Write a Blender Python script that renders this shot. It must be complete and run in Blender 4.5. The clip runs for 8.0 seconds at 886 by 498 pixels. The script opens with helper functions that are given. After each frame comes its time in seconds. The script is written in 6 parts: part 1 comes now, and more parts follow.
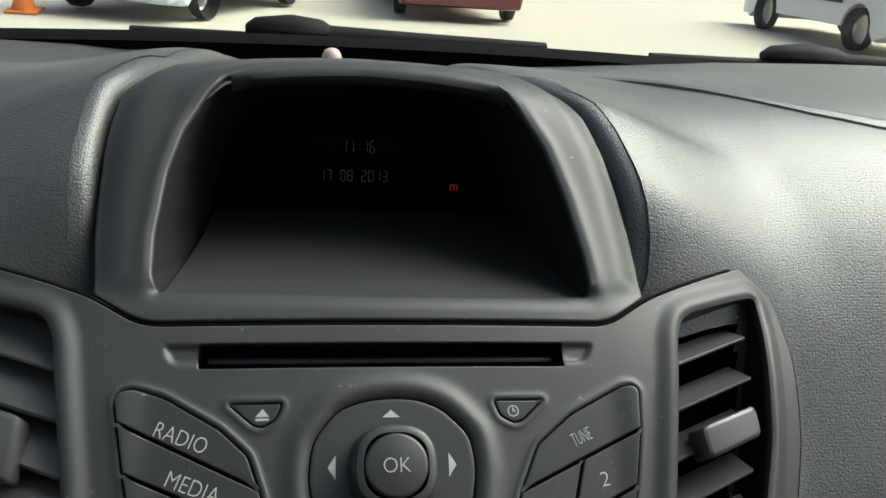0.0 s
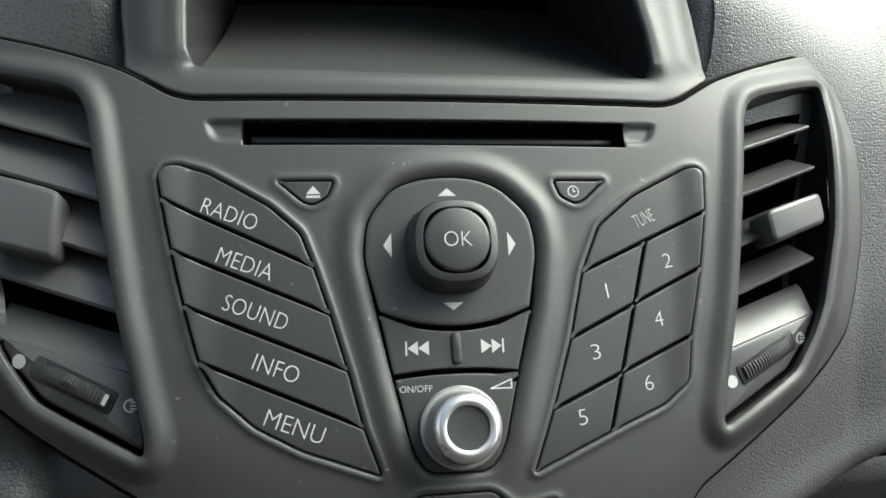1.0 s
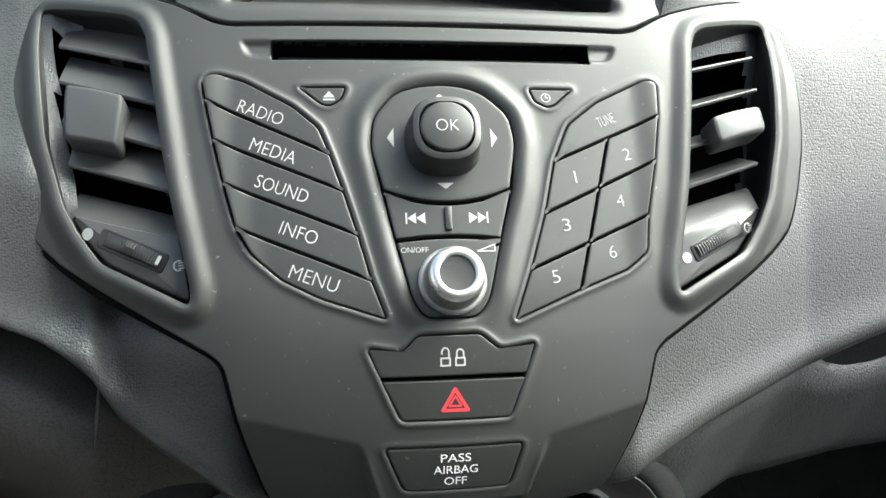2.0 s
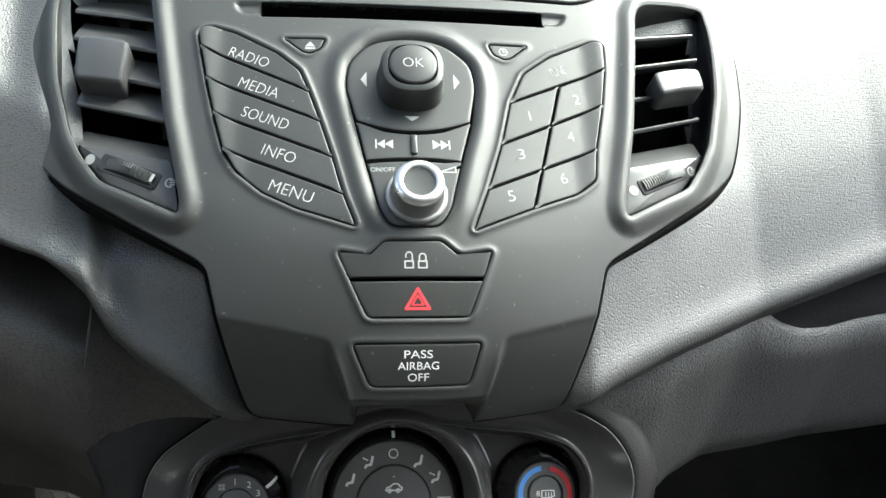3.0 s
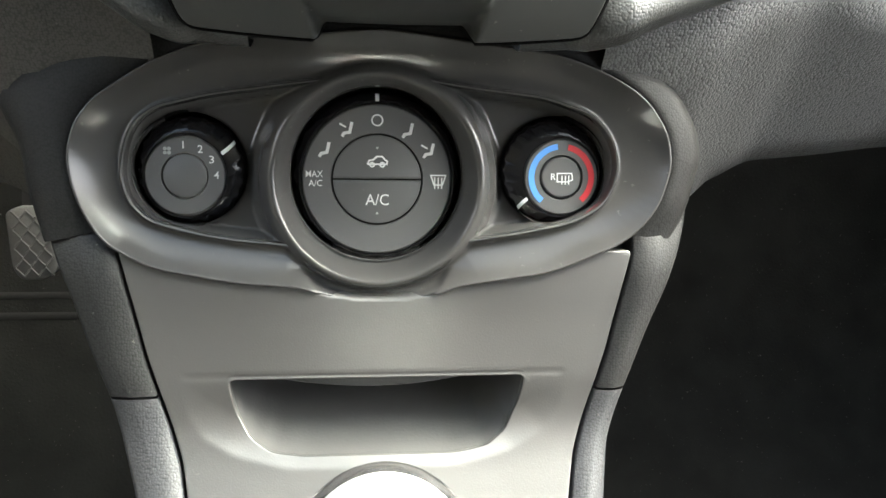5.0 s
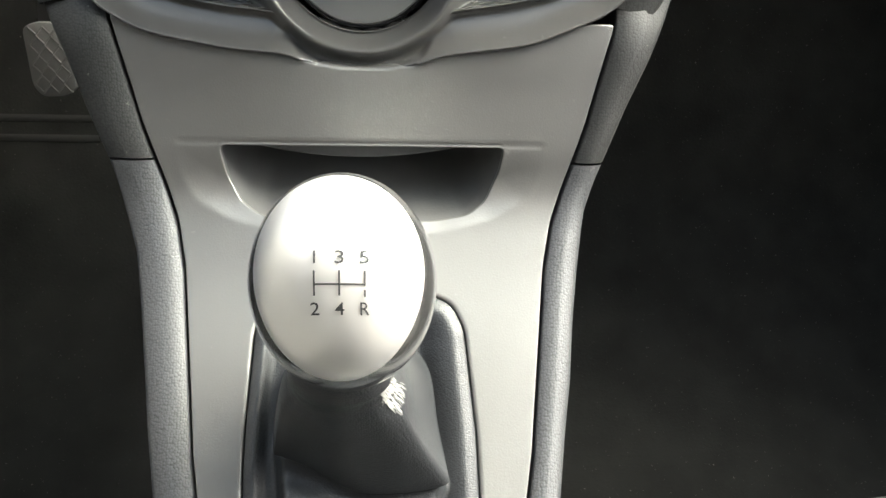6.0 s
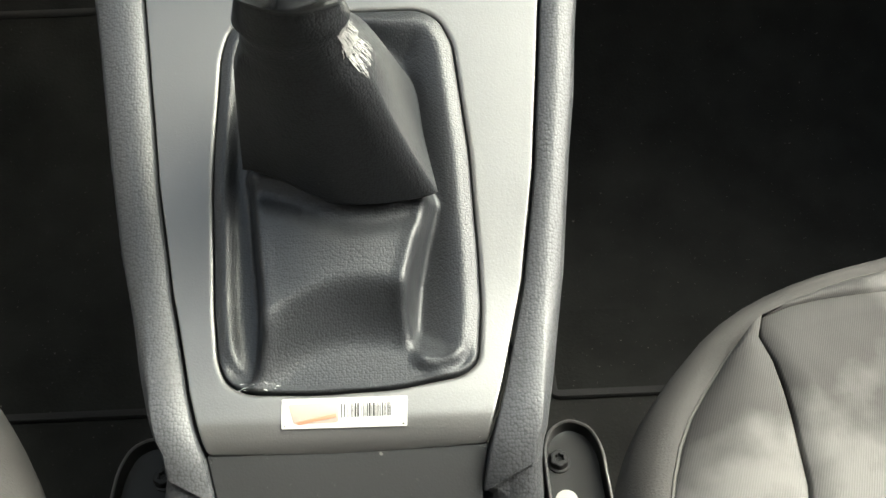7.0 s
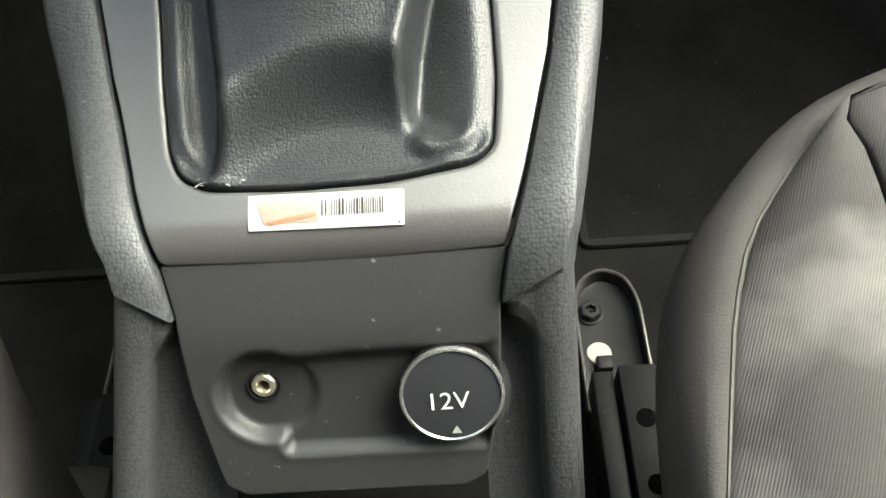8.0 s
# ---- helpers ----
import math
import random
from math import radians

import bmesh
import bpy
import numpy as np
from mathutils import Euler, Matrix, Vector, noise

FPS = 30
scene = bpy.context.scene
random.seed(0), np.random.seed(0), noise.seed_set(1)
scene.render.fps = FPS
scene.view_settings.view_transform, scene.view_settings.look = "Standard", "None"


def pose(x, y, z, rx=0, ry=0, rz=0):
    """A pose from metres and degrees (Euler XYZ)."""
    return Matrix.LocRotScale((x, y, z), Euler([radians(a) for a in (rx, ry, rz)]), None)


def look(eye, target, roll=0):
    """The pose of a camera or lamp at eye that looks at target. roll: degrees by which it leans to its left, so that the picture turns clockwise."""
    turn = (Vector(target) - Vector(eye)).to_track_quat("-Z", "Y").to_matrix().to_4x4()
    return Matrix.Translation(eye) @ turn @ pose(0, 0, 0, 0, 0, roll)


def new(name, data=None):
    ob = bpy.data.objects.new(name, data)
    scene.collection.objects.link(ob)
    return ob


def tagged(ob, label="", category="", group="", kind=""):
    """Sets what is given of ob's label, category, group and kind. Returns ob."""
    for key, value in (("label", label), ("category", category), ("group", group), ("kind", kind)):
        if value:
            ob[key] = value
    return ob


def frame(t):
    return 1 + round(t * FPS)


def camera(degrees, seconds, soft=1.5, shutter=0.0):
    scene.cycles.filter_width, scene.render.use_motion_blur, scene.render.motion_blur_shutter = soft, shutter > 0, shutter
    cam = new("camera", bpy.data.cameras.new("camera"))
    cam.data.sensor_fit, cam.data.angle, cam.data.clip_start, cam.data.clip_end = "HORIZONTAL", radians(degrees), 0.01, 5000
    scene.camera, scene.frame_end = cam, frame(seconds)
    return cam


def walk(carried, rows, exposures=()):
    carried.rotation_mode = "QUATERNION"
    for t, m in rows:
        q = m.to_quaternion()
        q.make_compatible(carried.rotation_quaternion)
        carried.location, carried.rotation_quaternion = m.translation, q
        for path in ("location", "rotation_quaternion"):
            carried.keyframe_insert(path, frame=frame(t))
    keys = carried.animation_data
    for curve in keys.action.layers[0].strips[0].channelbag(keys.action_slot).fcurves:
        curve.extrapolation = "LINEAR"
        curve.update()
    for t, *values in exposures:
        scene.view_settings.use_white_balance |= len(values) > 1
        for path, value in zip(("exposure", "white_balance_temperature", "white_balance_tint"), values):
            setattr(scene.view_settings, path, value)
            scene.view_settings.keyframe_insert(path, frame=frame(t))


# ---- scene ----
cam = camera(57.0, 8.0, soft=1.5)


def gaze(x, y, z, yaw, pitch, lean):
    """A camera pose from its place, its heading to the left, its pitch upwards and its lean."""
    return pose(x, y, z, 0, 0, yaw) @ pose(0, 0, 0, 90 + pitch, 0, 0) @ pose(0, 0, 0, 0, 0, lean)


ROWS = [
    (0, -0.02705, 0.07081, 1.16786, -10.537, -27.581, 5.794),
    (0.5, -0.03593, 0.07369, 1.14769, -11.682, -32.945, 6.232),
    (1, -0.04355, 0.07062, 1.13276, -11.86, -36.898, 6.326),
    (1.5, -0.04374, 0.04105, 1.12461, -10.762, -36.7, 5.213),
    (2.8, -0.03675, -0.07061, 1.06943, -8.472, -24.166, 3.459),
    (3, -0.03199, -0.07416, 1.05616, -8.506, -24.03, 3.587),
    (3.5, -0.02687, -0.07002, 1.01676, -9.795, -24.455, 3.747),
    (4, -0.02169, -0.0606, 0.97589, -8.747, -25.247, 2.93),
    (4.2, -0.02095, -0.05238, 0.95996, -8.387, -25.684, 2.963),
    (5.3, -0.0047, -0.04441, 0.95445, -7.595, -40.615, 5.199),
    (5.5, 0.00157, -0.0535, 0.95201, -6.512, -42.522, 4.656),
    (6, 0.00799, -0.08179, 0.93271, -5.663, -45.298, 4.289),
    (6.5, 0.02205, -0.11015, 0.89237, -2.78, -46.435, 1.598),
    (7, 0.03063, -0.12903, 0.84392, -0.811, -47.799, -1.872),
    (7.5, 0.03527, -0.12344, 0.80885, 1.127, -52.002, -3.783),
    (8, 0.03529, -0.11821, 0.7813, 3.236, -55.587, -6.096),
]
walk(cam, [(t, gaze(*row)) for t, *row in ROWS], exposures=[(0, 0.3, 6000, 5), (0.5, 0.12, 6000, 4), (1.0, 1.0, 6000, 4), (1.5, 1.65, 6000, 4), (3.0, 1.85, 5900, 3), (3.5, 2.05, 5900, 2), (4.0, 2.45, 5900, 2), (5.5, 2.85, 6400, 4), (6.0, 2.48, 6300, 4), (6.5, 2.0, 6300, 3), (8, 1.8, 6300, 2)])

# ---- light ----
SUN_TO = Vector((0.62, 0.20, 0.74)).normalized()
world = bpy.data.worlds.new("sky")
scene.world = world
world.use_nodes = True
wn = world.node_tree
sky = wn.nodes.new("ShaderNodeTexSky")
sky.sky_type = "NISHITA"
sky.sun_disc = False
sky.dust_density = 9.0
sky.ozone_density = 0.4
sky.air_density = 0.8
sky.sun_elevation = math.asin(SUN_TO.z)
sky.sun_rotation = math.atan2(SUN_TO.x, SUN_TO.y)
wn.links.new(sky.outputs[0], wn.nodes["Background"].inputs[0])
wn.nodes["Background"].inputs[1].default_value = 0.17
sun_data = bpy.data.lights.new("sun", "SUN")
sun_data.energy, sun_data.angle, sun_data.color = 3.3, radians(50), (1.0, 0.97, 0.91)
sun = new("sun", sun_data)
sun.matrix_world = look(SUN_TO * 20, (0, 0, 0))


def window_lamp(name, middle, target, wide, high, power, color):
    """An area lamp in an opening of the car, for the daylight that falls in there."""
    d = bpy.data.lights.new(name, "AREA")
    d.shape, d.size, d.size_y, d.energy, d.color = "RECTANGLE", wide, high, power, color
    ob = new(name, d)
    ob.matrix_world = look(middle, target)
    return ob


window_lamp("right_window_light", (0.665, 0.10, 1.21), (0.1, 0.10, 1.0), 1.0, 0.46, 0.42, (1.0, 0.98, 0.95))
window_lamp("left_window_light", (-0.665, 0.02, 1.26), (-0.1, 0.0, 1.0), 0.7, 0.26, 0.3, (1.0, 0.90, 0.78))

# ---- building tools ----
def mat(name, color, rough=0.5, metal=0.0, grain=0.0, size=900.0, vary=0.12, spec=0.5, kind="noise", dust=0.0, coat=0.0):
    """A surface with fine relief, a slow change of tone and, where told, pale dust specks."""
    m = bpy.data.materials.new(name)
    m.use_nodes = True
    t = m.node_tree
    b = t.nodes["Principled BSDF"]
    b.inputs["Roughness"].default_value = rough
    b.inputs["Metallic"].default_value = metal
    b.inputs["Specular IOR Level"].default_value = spec
    b.inputs["Coat Weight"].default_value = coat
    co = t.nodes.new("ShaderNodeTexCoord")
    n1 = t.nodes.new("ShaderNodeTexNoise")
    n1.inputs["Scale"].default_value, n1.inputs["Detail"].default_value = 23.0, 6.0
    t.links.new(co.outputs["Object"], n1.inputs["Vector"])
    mix = t.nodes.new("ShaderNodeMix")
    mix.data_type = "RGBA"
    mix.inputs[6].default_value = [c * (1 - vary) for c in color[:3]] + [1]
    mix.inputs[7].default_value = [min(1, c * (1 + vary)) for c in color[:3]] + [1]
    t.links.new(n1.outputs[0], mix.inputs[0])
    last = mix.outputs[2]
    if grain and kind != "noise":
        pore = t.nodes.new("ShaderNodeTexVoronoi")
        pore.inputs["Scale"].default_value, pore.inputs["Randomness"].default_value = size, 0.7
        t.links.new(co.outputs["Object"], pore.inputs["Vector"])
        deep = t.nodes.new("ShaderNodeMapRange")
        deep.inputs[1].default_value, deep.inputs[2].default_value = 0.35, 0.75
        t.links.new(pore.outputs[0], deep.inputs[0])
        # Shade of the valleys between grain cells, mixed into the colour.
        valley_shade = t.nodes.new("ShaderNodeMix")
        valley_shade.data_type = "RGBA"
        valley_shade.inputs[7].default_value = [c * 0.6 for c in color[:3]] + [1]
        t.links.new(deep.outputs[0], valley_shade.inputs[0])
        t.links.new(last, valley_shade.inputs[6])
        last = valley_shade.outputs[2]
    if dust:
        n3 = t.nodes.new("ShaderNodeTexNoise")
        n3.inputs["Scale"].default_value, n3.inputs["Detail"].default_value = 420.0, 3.0
        t.links.new(co.outputs["Object"], n3.inputs["Vector"])
        ramp = t.nodes.new("ShaderNodeValToRGB")
        ramp.color_ramp.elements[0].position, ramp.color_ramp.elements[1].position = 0.70, 0.78
        ramp.color_ramp.elements[1].color = (dust, dust, dust, 1)
        t.links.new(n3.outputs[0], ramp.inputs[0])
        mx = t.nodes.new("ShaderNodeMix")
        mx.data_type = "RGBA"
        mx.inputs[7].default_value = (0.45, 0.43, 0.39, 1)
        t.links.new(ramp.outputs[0], mx.inputs[0])
        t.links.new(last, mx.inputs[6])
        last = mx.outputs[2]
    t.links.new(last, b.inputs["Base Color"])
    rr = t.nodes.new("ShaderNodeMapRange")
    rr.inputs[3].default_value, rr.inputs[4].default_value = max(0.02, rough - 0.06), min(1, rough + 0.06)
    t.links.new(n1.outputs[0], rr.inputs[0])
    t.links.new(rr.outputs[0], b.inputs["Roughness"])
    if grain:
        if kind == "noise":
            n2 = t.nodes.new("ShaderNodeTexNoise")
            n2.inputs["Scale"].default_value, n2.inputs["Detail"].default_value = size, 2.0
        else:
            n2 = t.nodes.new("ShaderNodeTexVoronoi")
            n2.inputs["Scale"].default_value, n2.inputs["Randomness"].default_value = size, 0.7
            n2.feature = "F1"
        t.links.new(co.outputs["Object"], n2.inputs["Vector"])
        bump = t.nodes.new("ShaderNodeBump")
        bump.inputs["Strength"].default_value, bump.inputs["Distance"].default_value = grain, 0.0004
        height = n2.outputs[0]
        if kind != "noise":
            bump.inputs["Distance"].default_value = 0.28 / size
            bump.invert = True
            dome = t.nodes.new("ShaderNodeMath")
            dome.operation = "POWER"
            dome.inputs[1].default_value = 2.0
            t.links.new(height, dome.inputs[0])
            height = dome.outputs[0]
        t.links.new(height, bump.inputs["Height"])
        t.links.new(bump.outputs[0], b.inputs["Normal"])
    return m


FASCIA = mat("satin_charcoal_plastic", (0.029, 0.031, 0.029), 0.48, grain=0.06, size=1500, dust=0.25)
BUTTON = mat("button_plastic", (0.027, 0.029, 0.027), 0.38, grain=0.05, size=1500, dust=0.2)
BLACK = mat("black_plastic", (0.012, 0.012, 0.012), 0.35, grain=0.04)
# Near black: the seal's own colour, and painted shade in gaps and holes.
VOID = mat("black_and_recess_shade", (0.004, 0.004, 0.004), 0.8, spec=0.05)
GLOSSBLACK = mat("gloss_black", (0.008, 0.008, 0.009), 0.16)
SCREEN = mat("display_glass", (0.002, 0.002, 0.002), 0.25, spec=0.05)
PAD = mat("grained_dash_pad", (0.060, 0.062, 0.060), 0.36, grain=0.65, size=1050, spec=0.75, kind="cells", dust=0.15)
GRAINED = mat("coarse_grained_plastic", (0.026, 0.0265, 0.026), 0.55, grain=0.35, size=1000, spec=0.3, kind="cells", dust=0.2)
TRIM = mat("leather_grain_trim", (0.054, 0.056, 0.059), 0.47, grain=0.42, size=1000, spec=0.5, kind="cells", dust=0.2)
VENT = mat("vent_plastic", (0.060, 0.061, 0.060), 0.32, grain=0.1, size=900)
SILVER = mat("silver_painted_plastic", (0.185, 0.184, 0.178), 0.42, metal=0.76, grain=0.12, size=1400, vary=0.05, dust=0.12)
CAP = mat("satin_silver_cap", (0.86, 0.85, 0.82), 0.34, metal=0.7, vary=0.03)
WORN = mat("worn_chrome", (0.42, 0.42, 0.40), 0.45, metal=0.2, grain=1.0, size=260, vary=0.4)
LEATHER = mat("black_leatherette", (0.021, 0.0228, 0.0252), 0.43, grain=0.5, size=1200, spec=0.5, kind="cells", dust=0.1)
WHITE = mat("white_print", (0.36, 0.37, 0.355), 0.5)
BRIGHT = mat("bright_white_print", (0.80, 0.81, 0.79), 0.5)
GREYINK = mat("grey_print", (0.42, 0.43, 0.41), 0.5)
DARKINK = mat("dark_print", (0.03, 0.03, 0.03), 0.5)
RED = mat("red_print", (0.62, 0.04, 0.05), 0.5)
BLUE = mat("blue_print", (0.10, 0.30, 0.75), 0.5)
CARPET = mat("black_carpet", (0.019, 0.019, 0.0175), 0.95, vary=0.6, grain=1.0, size=400, spec=0.1, dust=0.3)
STEEL = mat("dull_steel", (0.35, 0.35, 0.34), 0.35, metal=0.9, vary=0.3)
BRASS = mat("pale_brass", (0.86, 0.80, 0.64), 0.3, metal=0.9)
HEADLINER = mat("grey_headliner", (0.28, 0.272, 0.255), 0.95, grain=0.3, size=500)
DOORCARD = mat("dark_door_card", (0.085, 0.082, 0.076), 0.7, grain=0.3)
RUBBER = mat("rubber", (0.02, 0.02, 0.02), 0.6, grain=0.2)


def thing(name, label, category, base=(0, 0, 0), group="", kind=""):
    """An empty at the base of a thing, which carries its parts."""
    ob = new(name)
    ob.location = base
    ob.empty_display_size = 0.02
    return tagged(ob, label, category, group, kind)


def link(name, me, material, parent=None, label=""):
    ob = new(name, me)
    me.materials.append(material)
    if parent is not None:
        ob.parent = parent
        if parent.parent is None:
            ob.matrix_parent_inverse = Matrix.Translation(-Vector(parent.location))
    return tagged(ob, label)


def part(name, bm, material, parent=None, label="", sharp=0.65):
    """Links a bmesh as one mesh object."""
    bmesh.ops.recalc_face_normals(bm, faces=bm.faces[:])
    for f in bm.faces:
        f.smooth = True
    for e in bm.edges:
        if len(e.link_faces) == 2:
            e.smooth = e.calc_face_angle(0.0) < sharp
    me = bpy.data.meshes.new(name)
    bm.to_mesh(me)
    bm.free()
    return link(name, me, material, parent, label)


def raw(name, verts, faces, material, parent=None, label="", sharp=0.65):
    bm = bmesh.new()
    vs = [bm.verts.new(tuple(float(c) for c in v)) for v in verts]
    for f in faces:
        if len(set(f)) > 2:
            try:
                bm.faces.new([vs[i] for i in f])
            except ValueError:
                pass
    return part(name, bm, material, parent, label, sharp)


def spline(points, n=60):
    """A smooth curve through the points."""
    p = np.array(points, float)
    q = np.vstack([2 * p[0] - p[1], p, 2 * p[-1] - p[-2]])
    out = []
    for i in range(1, len(q) - 2):
        a, b, c, d = q[i - 1 : i + 3]
        for u in np.linspace(0, 1, n, endpoint=False):
            out.append(0.5 * (2 * b + (c - a) * u + (2 * a - 5 * b + 4 * c - d) * u * u + (3 * b - a - 3 * c + d) * u**3))
    return np.array(out + [p[-1]])


class Sheet:
    """A curved panel: x across and s down along its profile, both in mm, and the height h over it."""

    def __init__(self, profile, origin, bow=((-1, 0), (1, 0)), wing=0.0, soften=None):
        self.c = spline(profile)
        d = np.r_[0, np.cumsum(np.hypot(*np.diff(self.c, axis=0).T))]
        if soften:
            even = np.arange(0, d[-1], 0.0005)
            c = np.stack([np.interp(even, d, self.c[:, i]) for i in (0, 1)], 1)
            soft, k = c.copy(), 30
            for _ in range(2):
                wide = np.vstack([np.repeat(soft[:1], k, 0), soft, np.repeat(soft[-1:], k, 0)])
                total = np.vstack([np.zeros((1, 2)), np.cumsum(wide, axis=0)])
                soft = (total[2 * k + 1 :] - total[: -2 * k - 1]) / (2 * k + 1)
            start = even[np.argmin(np.hypot(*(c - np.array(origin)).T))]
            w = smooth(soften, soften + 0.03, even - start) * smooth(0.03, 0.05, even[-1] - even)
            self.c = c + (soft - c) * w[:, None]
            d = np.r_[0, np.cumsum(np.hypot(*np.diff(self.c, axis=0).T))]
        self.s = d - d[np.argmin(np.hypot(*(self.c - np.array(origin)).T))]
        t = np.gradient(self.c, axis=0)
        t /= np.hypot(*t.T)[:, None]
        self.n = np.c_[t[:, 1], -t[:, 0]]
        self.bow, self.wing = bow, wing

    def at(self, x, s, h=0.0):
        x, v, h = (np.asarray(a, float) / 1000 for a in (x, s, h))
        y, z = (np.interp(v, self.s, self.c[:, i]) for i in (0, 1))
        ny, nz = (np.interp(v, self.s, self.n[:, i]) for i in (0, 1))
        hh = h - np.interp(v, *zip(*self.bow)) * x * x - self.wing * np.maximum(np.abs(x) - 0.085, 0) ** 2
        return np.stack(np.broadcast_arrays(x, y + ny * hh, z + nz * hh), -1)

    def flat(self, x, s, h=0.0):
        """The flat patch that touches the sheet there."""
        o = self.at(x, s, h)
        u = self.at(x + 3, s, h) - self.at(x - 3, s, h)
        d = self.at(x, s + 3, h) - self.at(x, s - 3, h)
        return Flat(o, u, d)


class Flat:
    """A flat patch with the same way of naming places."""

    def __init__(self, origin, across, down):
        self.o, u, d = (np.array(a, float) for a in (origin, across, down))
        self.u = u / np.linalg.norm(u)
        n = np.cross(d, u)
        self.n = n / np.linalg.norm(n)
        self.d = np.cross(self.u, self.n)

    def at(self, x, s, h=0.0):
        x, s, h = (np.asarray(a, float)[..., None] / 1000 for a in (x, s, h))
        return self.o + x * self.u + s * self.d + h * self.n


def ccw(p):
    p = np.array(p, float)
    a = np.sum(p[:, 0] * np.roll(p[:, 1], -1) - np.roll(p[:, 0], -1) * p[:, 1])
    return p if a > 0 else p[::-1]


def rounded(points, r=1.5, n=5):
    """A polygon with its corners rounded to r."""
    p, out = ccw(points), []
    for i in range(len(p)):
        a, b, c = p[i - 1], p[i], p[(i + 1) % len(p)]
        la, lc = np.linalg.norm(a - b), np.linalg.norm(c - b)
        k = min(r, 0.45 * la, 0.45 * lc)
        s, e = b + (a - b) / la * k, b + (c - b) / lc * k
        out += [(1 - u) ** 2 * s + 2 * u * (1 - u) * b + u * u * e for u in np.linspace(0, 1, n)]
    return np.array(out)


def dense(p, step=1.5):
    """The closed outline with points no further apart than step."""
    out = []
    for a, b in zip(p, np.roll(p, -1, 0)):
        k = max(1, int(np.ceil(np.linalg.norm(b - a) / step)))
        out += [a + (b - a) * i / k for i in range(k)]
    return np.array([q for i, q in enumerate(out) if np.linalg.norm(q - out[i - 1]) > 1e-4])


def grown(p, d):
    """The outline moved outwards by d."""
    e = np.roll(p, -1, 0) - np.roll(p, 1, 0)
    e /= np.linalg.norm(e, axis=1)[:, None] + 1e-9
    return p + d * np.c_[e[:, 1], -e[:, 0]]


def sdf(poly, x, y):
    """The distance to the outline, negative inside."""
    best = np.full(x.shape, 1e9)
    inside = np.zeros(x.shape, bool)
    for (ax, ay), (bx, by) in zip(poly, np.roll(poly, -1, 0)):
        ex, ey = bx - ax, by - ay
        u = np.clip(((x - ax) * ex + (y - ay) * ey) / (ex * ex + ey * ey + 1e-12), 0, 1)
        best = np.minimum(best, (x - ax - u * ex) ** 2 + (y - ay - u * ey) ** 2)
        if ay != by:
            inside ^= ((ay > y) != (by > y)) & (x < ex * (y - ay) / (by - ay) + ax)
    return np.where(inside, -1, 1) * np.sqrt(best)


def smooth(a, b, x):
    t = np.clip((x - a) / (b - a), 0, 1)
    return t * t * (3 - 2 * t)


def relief(name, sheet, outline, height, material, parent=None, holes=(), step=1.0, skirt=8.0, depth=4.0, lip=0.8, edge=0.5, label=""):
    """A moulded panel: a fine net of heights over the sheet, with crisp rims round its outline and its openings."""
    outline, holes = dense(ccw(outline), step * 1.5), [dense(ccw(h), step * 1.5) for h in holes]
    lo, hi = outline.min(0), outline.max(0)
    xs, ss = (np.arange(lo[i], hi[i] + step, step) for i in (0, 1))
    gx, gs = np.meshgrid(xs, ss)
    good = sdf(outline, gx, gs) < -lip
    for h in holes:
        a, b = h.min(0) - 4, h.max(0) + 4
        near = (gx > a[0]) & (gx < b[0]) & (gs > a[1]) & (gs < b[1])
        good[near] &= sdf(h, gx[near], gs[near]) > lip
    pts = sheet.at(gx, gs, height(gx, gs))
    index = np.full(gx.shape, -1)
    quad = good[:-1, :-1] & good[1:, :-1] & good[1:, 1:] & good[:-1, 1:]
    used = np.zeros(gx.shape, bool)
    for i, j in ((0, 0), (1, 0), (1, 1), (0, 1)):
        used[i : i + quad.shape[0], j : j + quad.shape[1]] |= quad
    index[used] = np.arange(used.sum())
    verts = [pts[used]]
    r, c = np.nonzero(quad)
    faces = np.stack([index[r, c], index[r, c + 1], index[r + 1, c + 1], index[r + 1, c]], -1).tolist()
    count = int(used.sum())
    rings = [(outline, -1, skirt)] + [(h, 1, depth) for h in holes]
    for line, way, deep in rings:
        n = len(line)
        base = height(line[:, 0], line[:, 1])
        loops = []
        for off, drop in ((lip + 1.6 * step, -0.03), (lip + 1.2 * step, -0.03), (lip + 0.8 * step, -0.03), (lip + 0.4 * step, -0.03), (edge + 0.25 * lip, -0.03), (edge, -0.02), (edge * 0.35, edge * 0.3), (0, edge), (0, deep)):
            q = grown(line, way * off)
            hh = height(q[:, 0], q[:, 1]) - drop if drop < deep else np.minimum(base - edge, base * 0 + base - deep)
            loops.append(sheet.at(q[:, 0], q[:, 1], hh))
        for k, loop in enumerate(loops):
            verts.append(loop)
            if k:
                a, b = count + (k - 1) * n, count + k * n
                for i in range(n):
                    j = (i + 1) % n
                    f = (a + i, a + j, b + j, b + i)
                    faces.append(f if way < 0 else f[::-1])
        count += 9 * n
    me = bpy.data.meshes.new(name)
    me.from_pydata(np.vstack(verts).tolist(), [], faces)
    me.polygons.foreach_set("use_smooth", np.ones(len(me.polygons), bool))
    me.update()
    return link(name, me, material, parent, label)


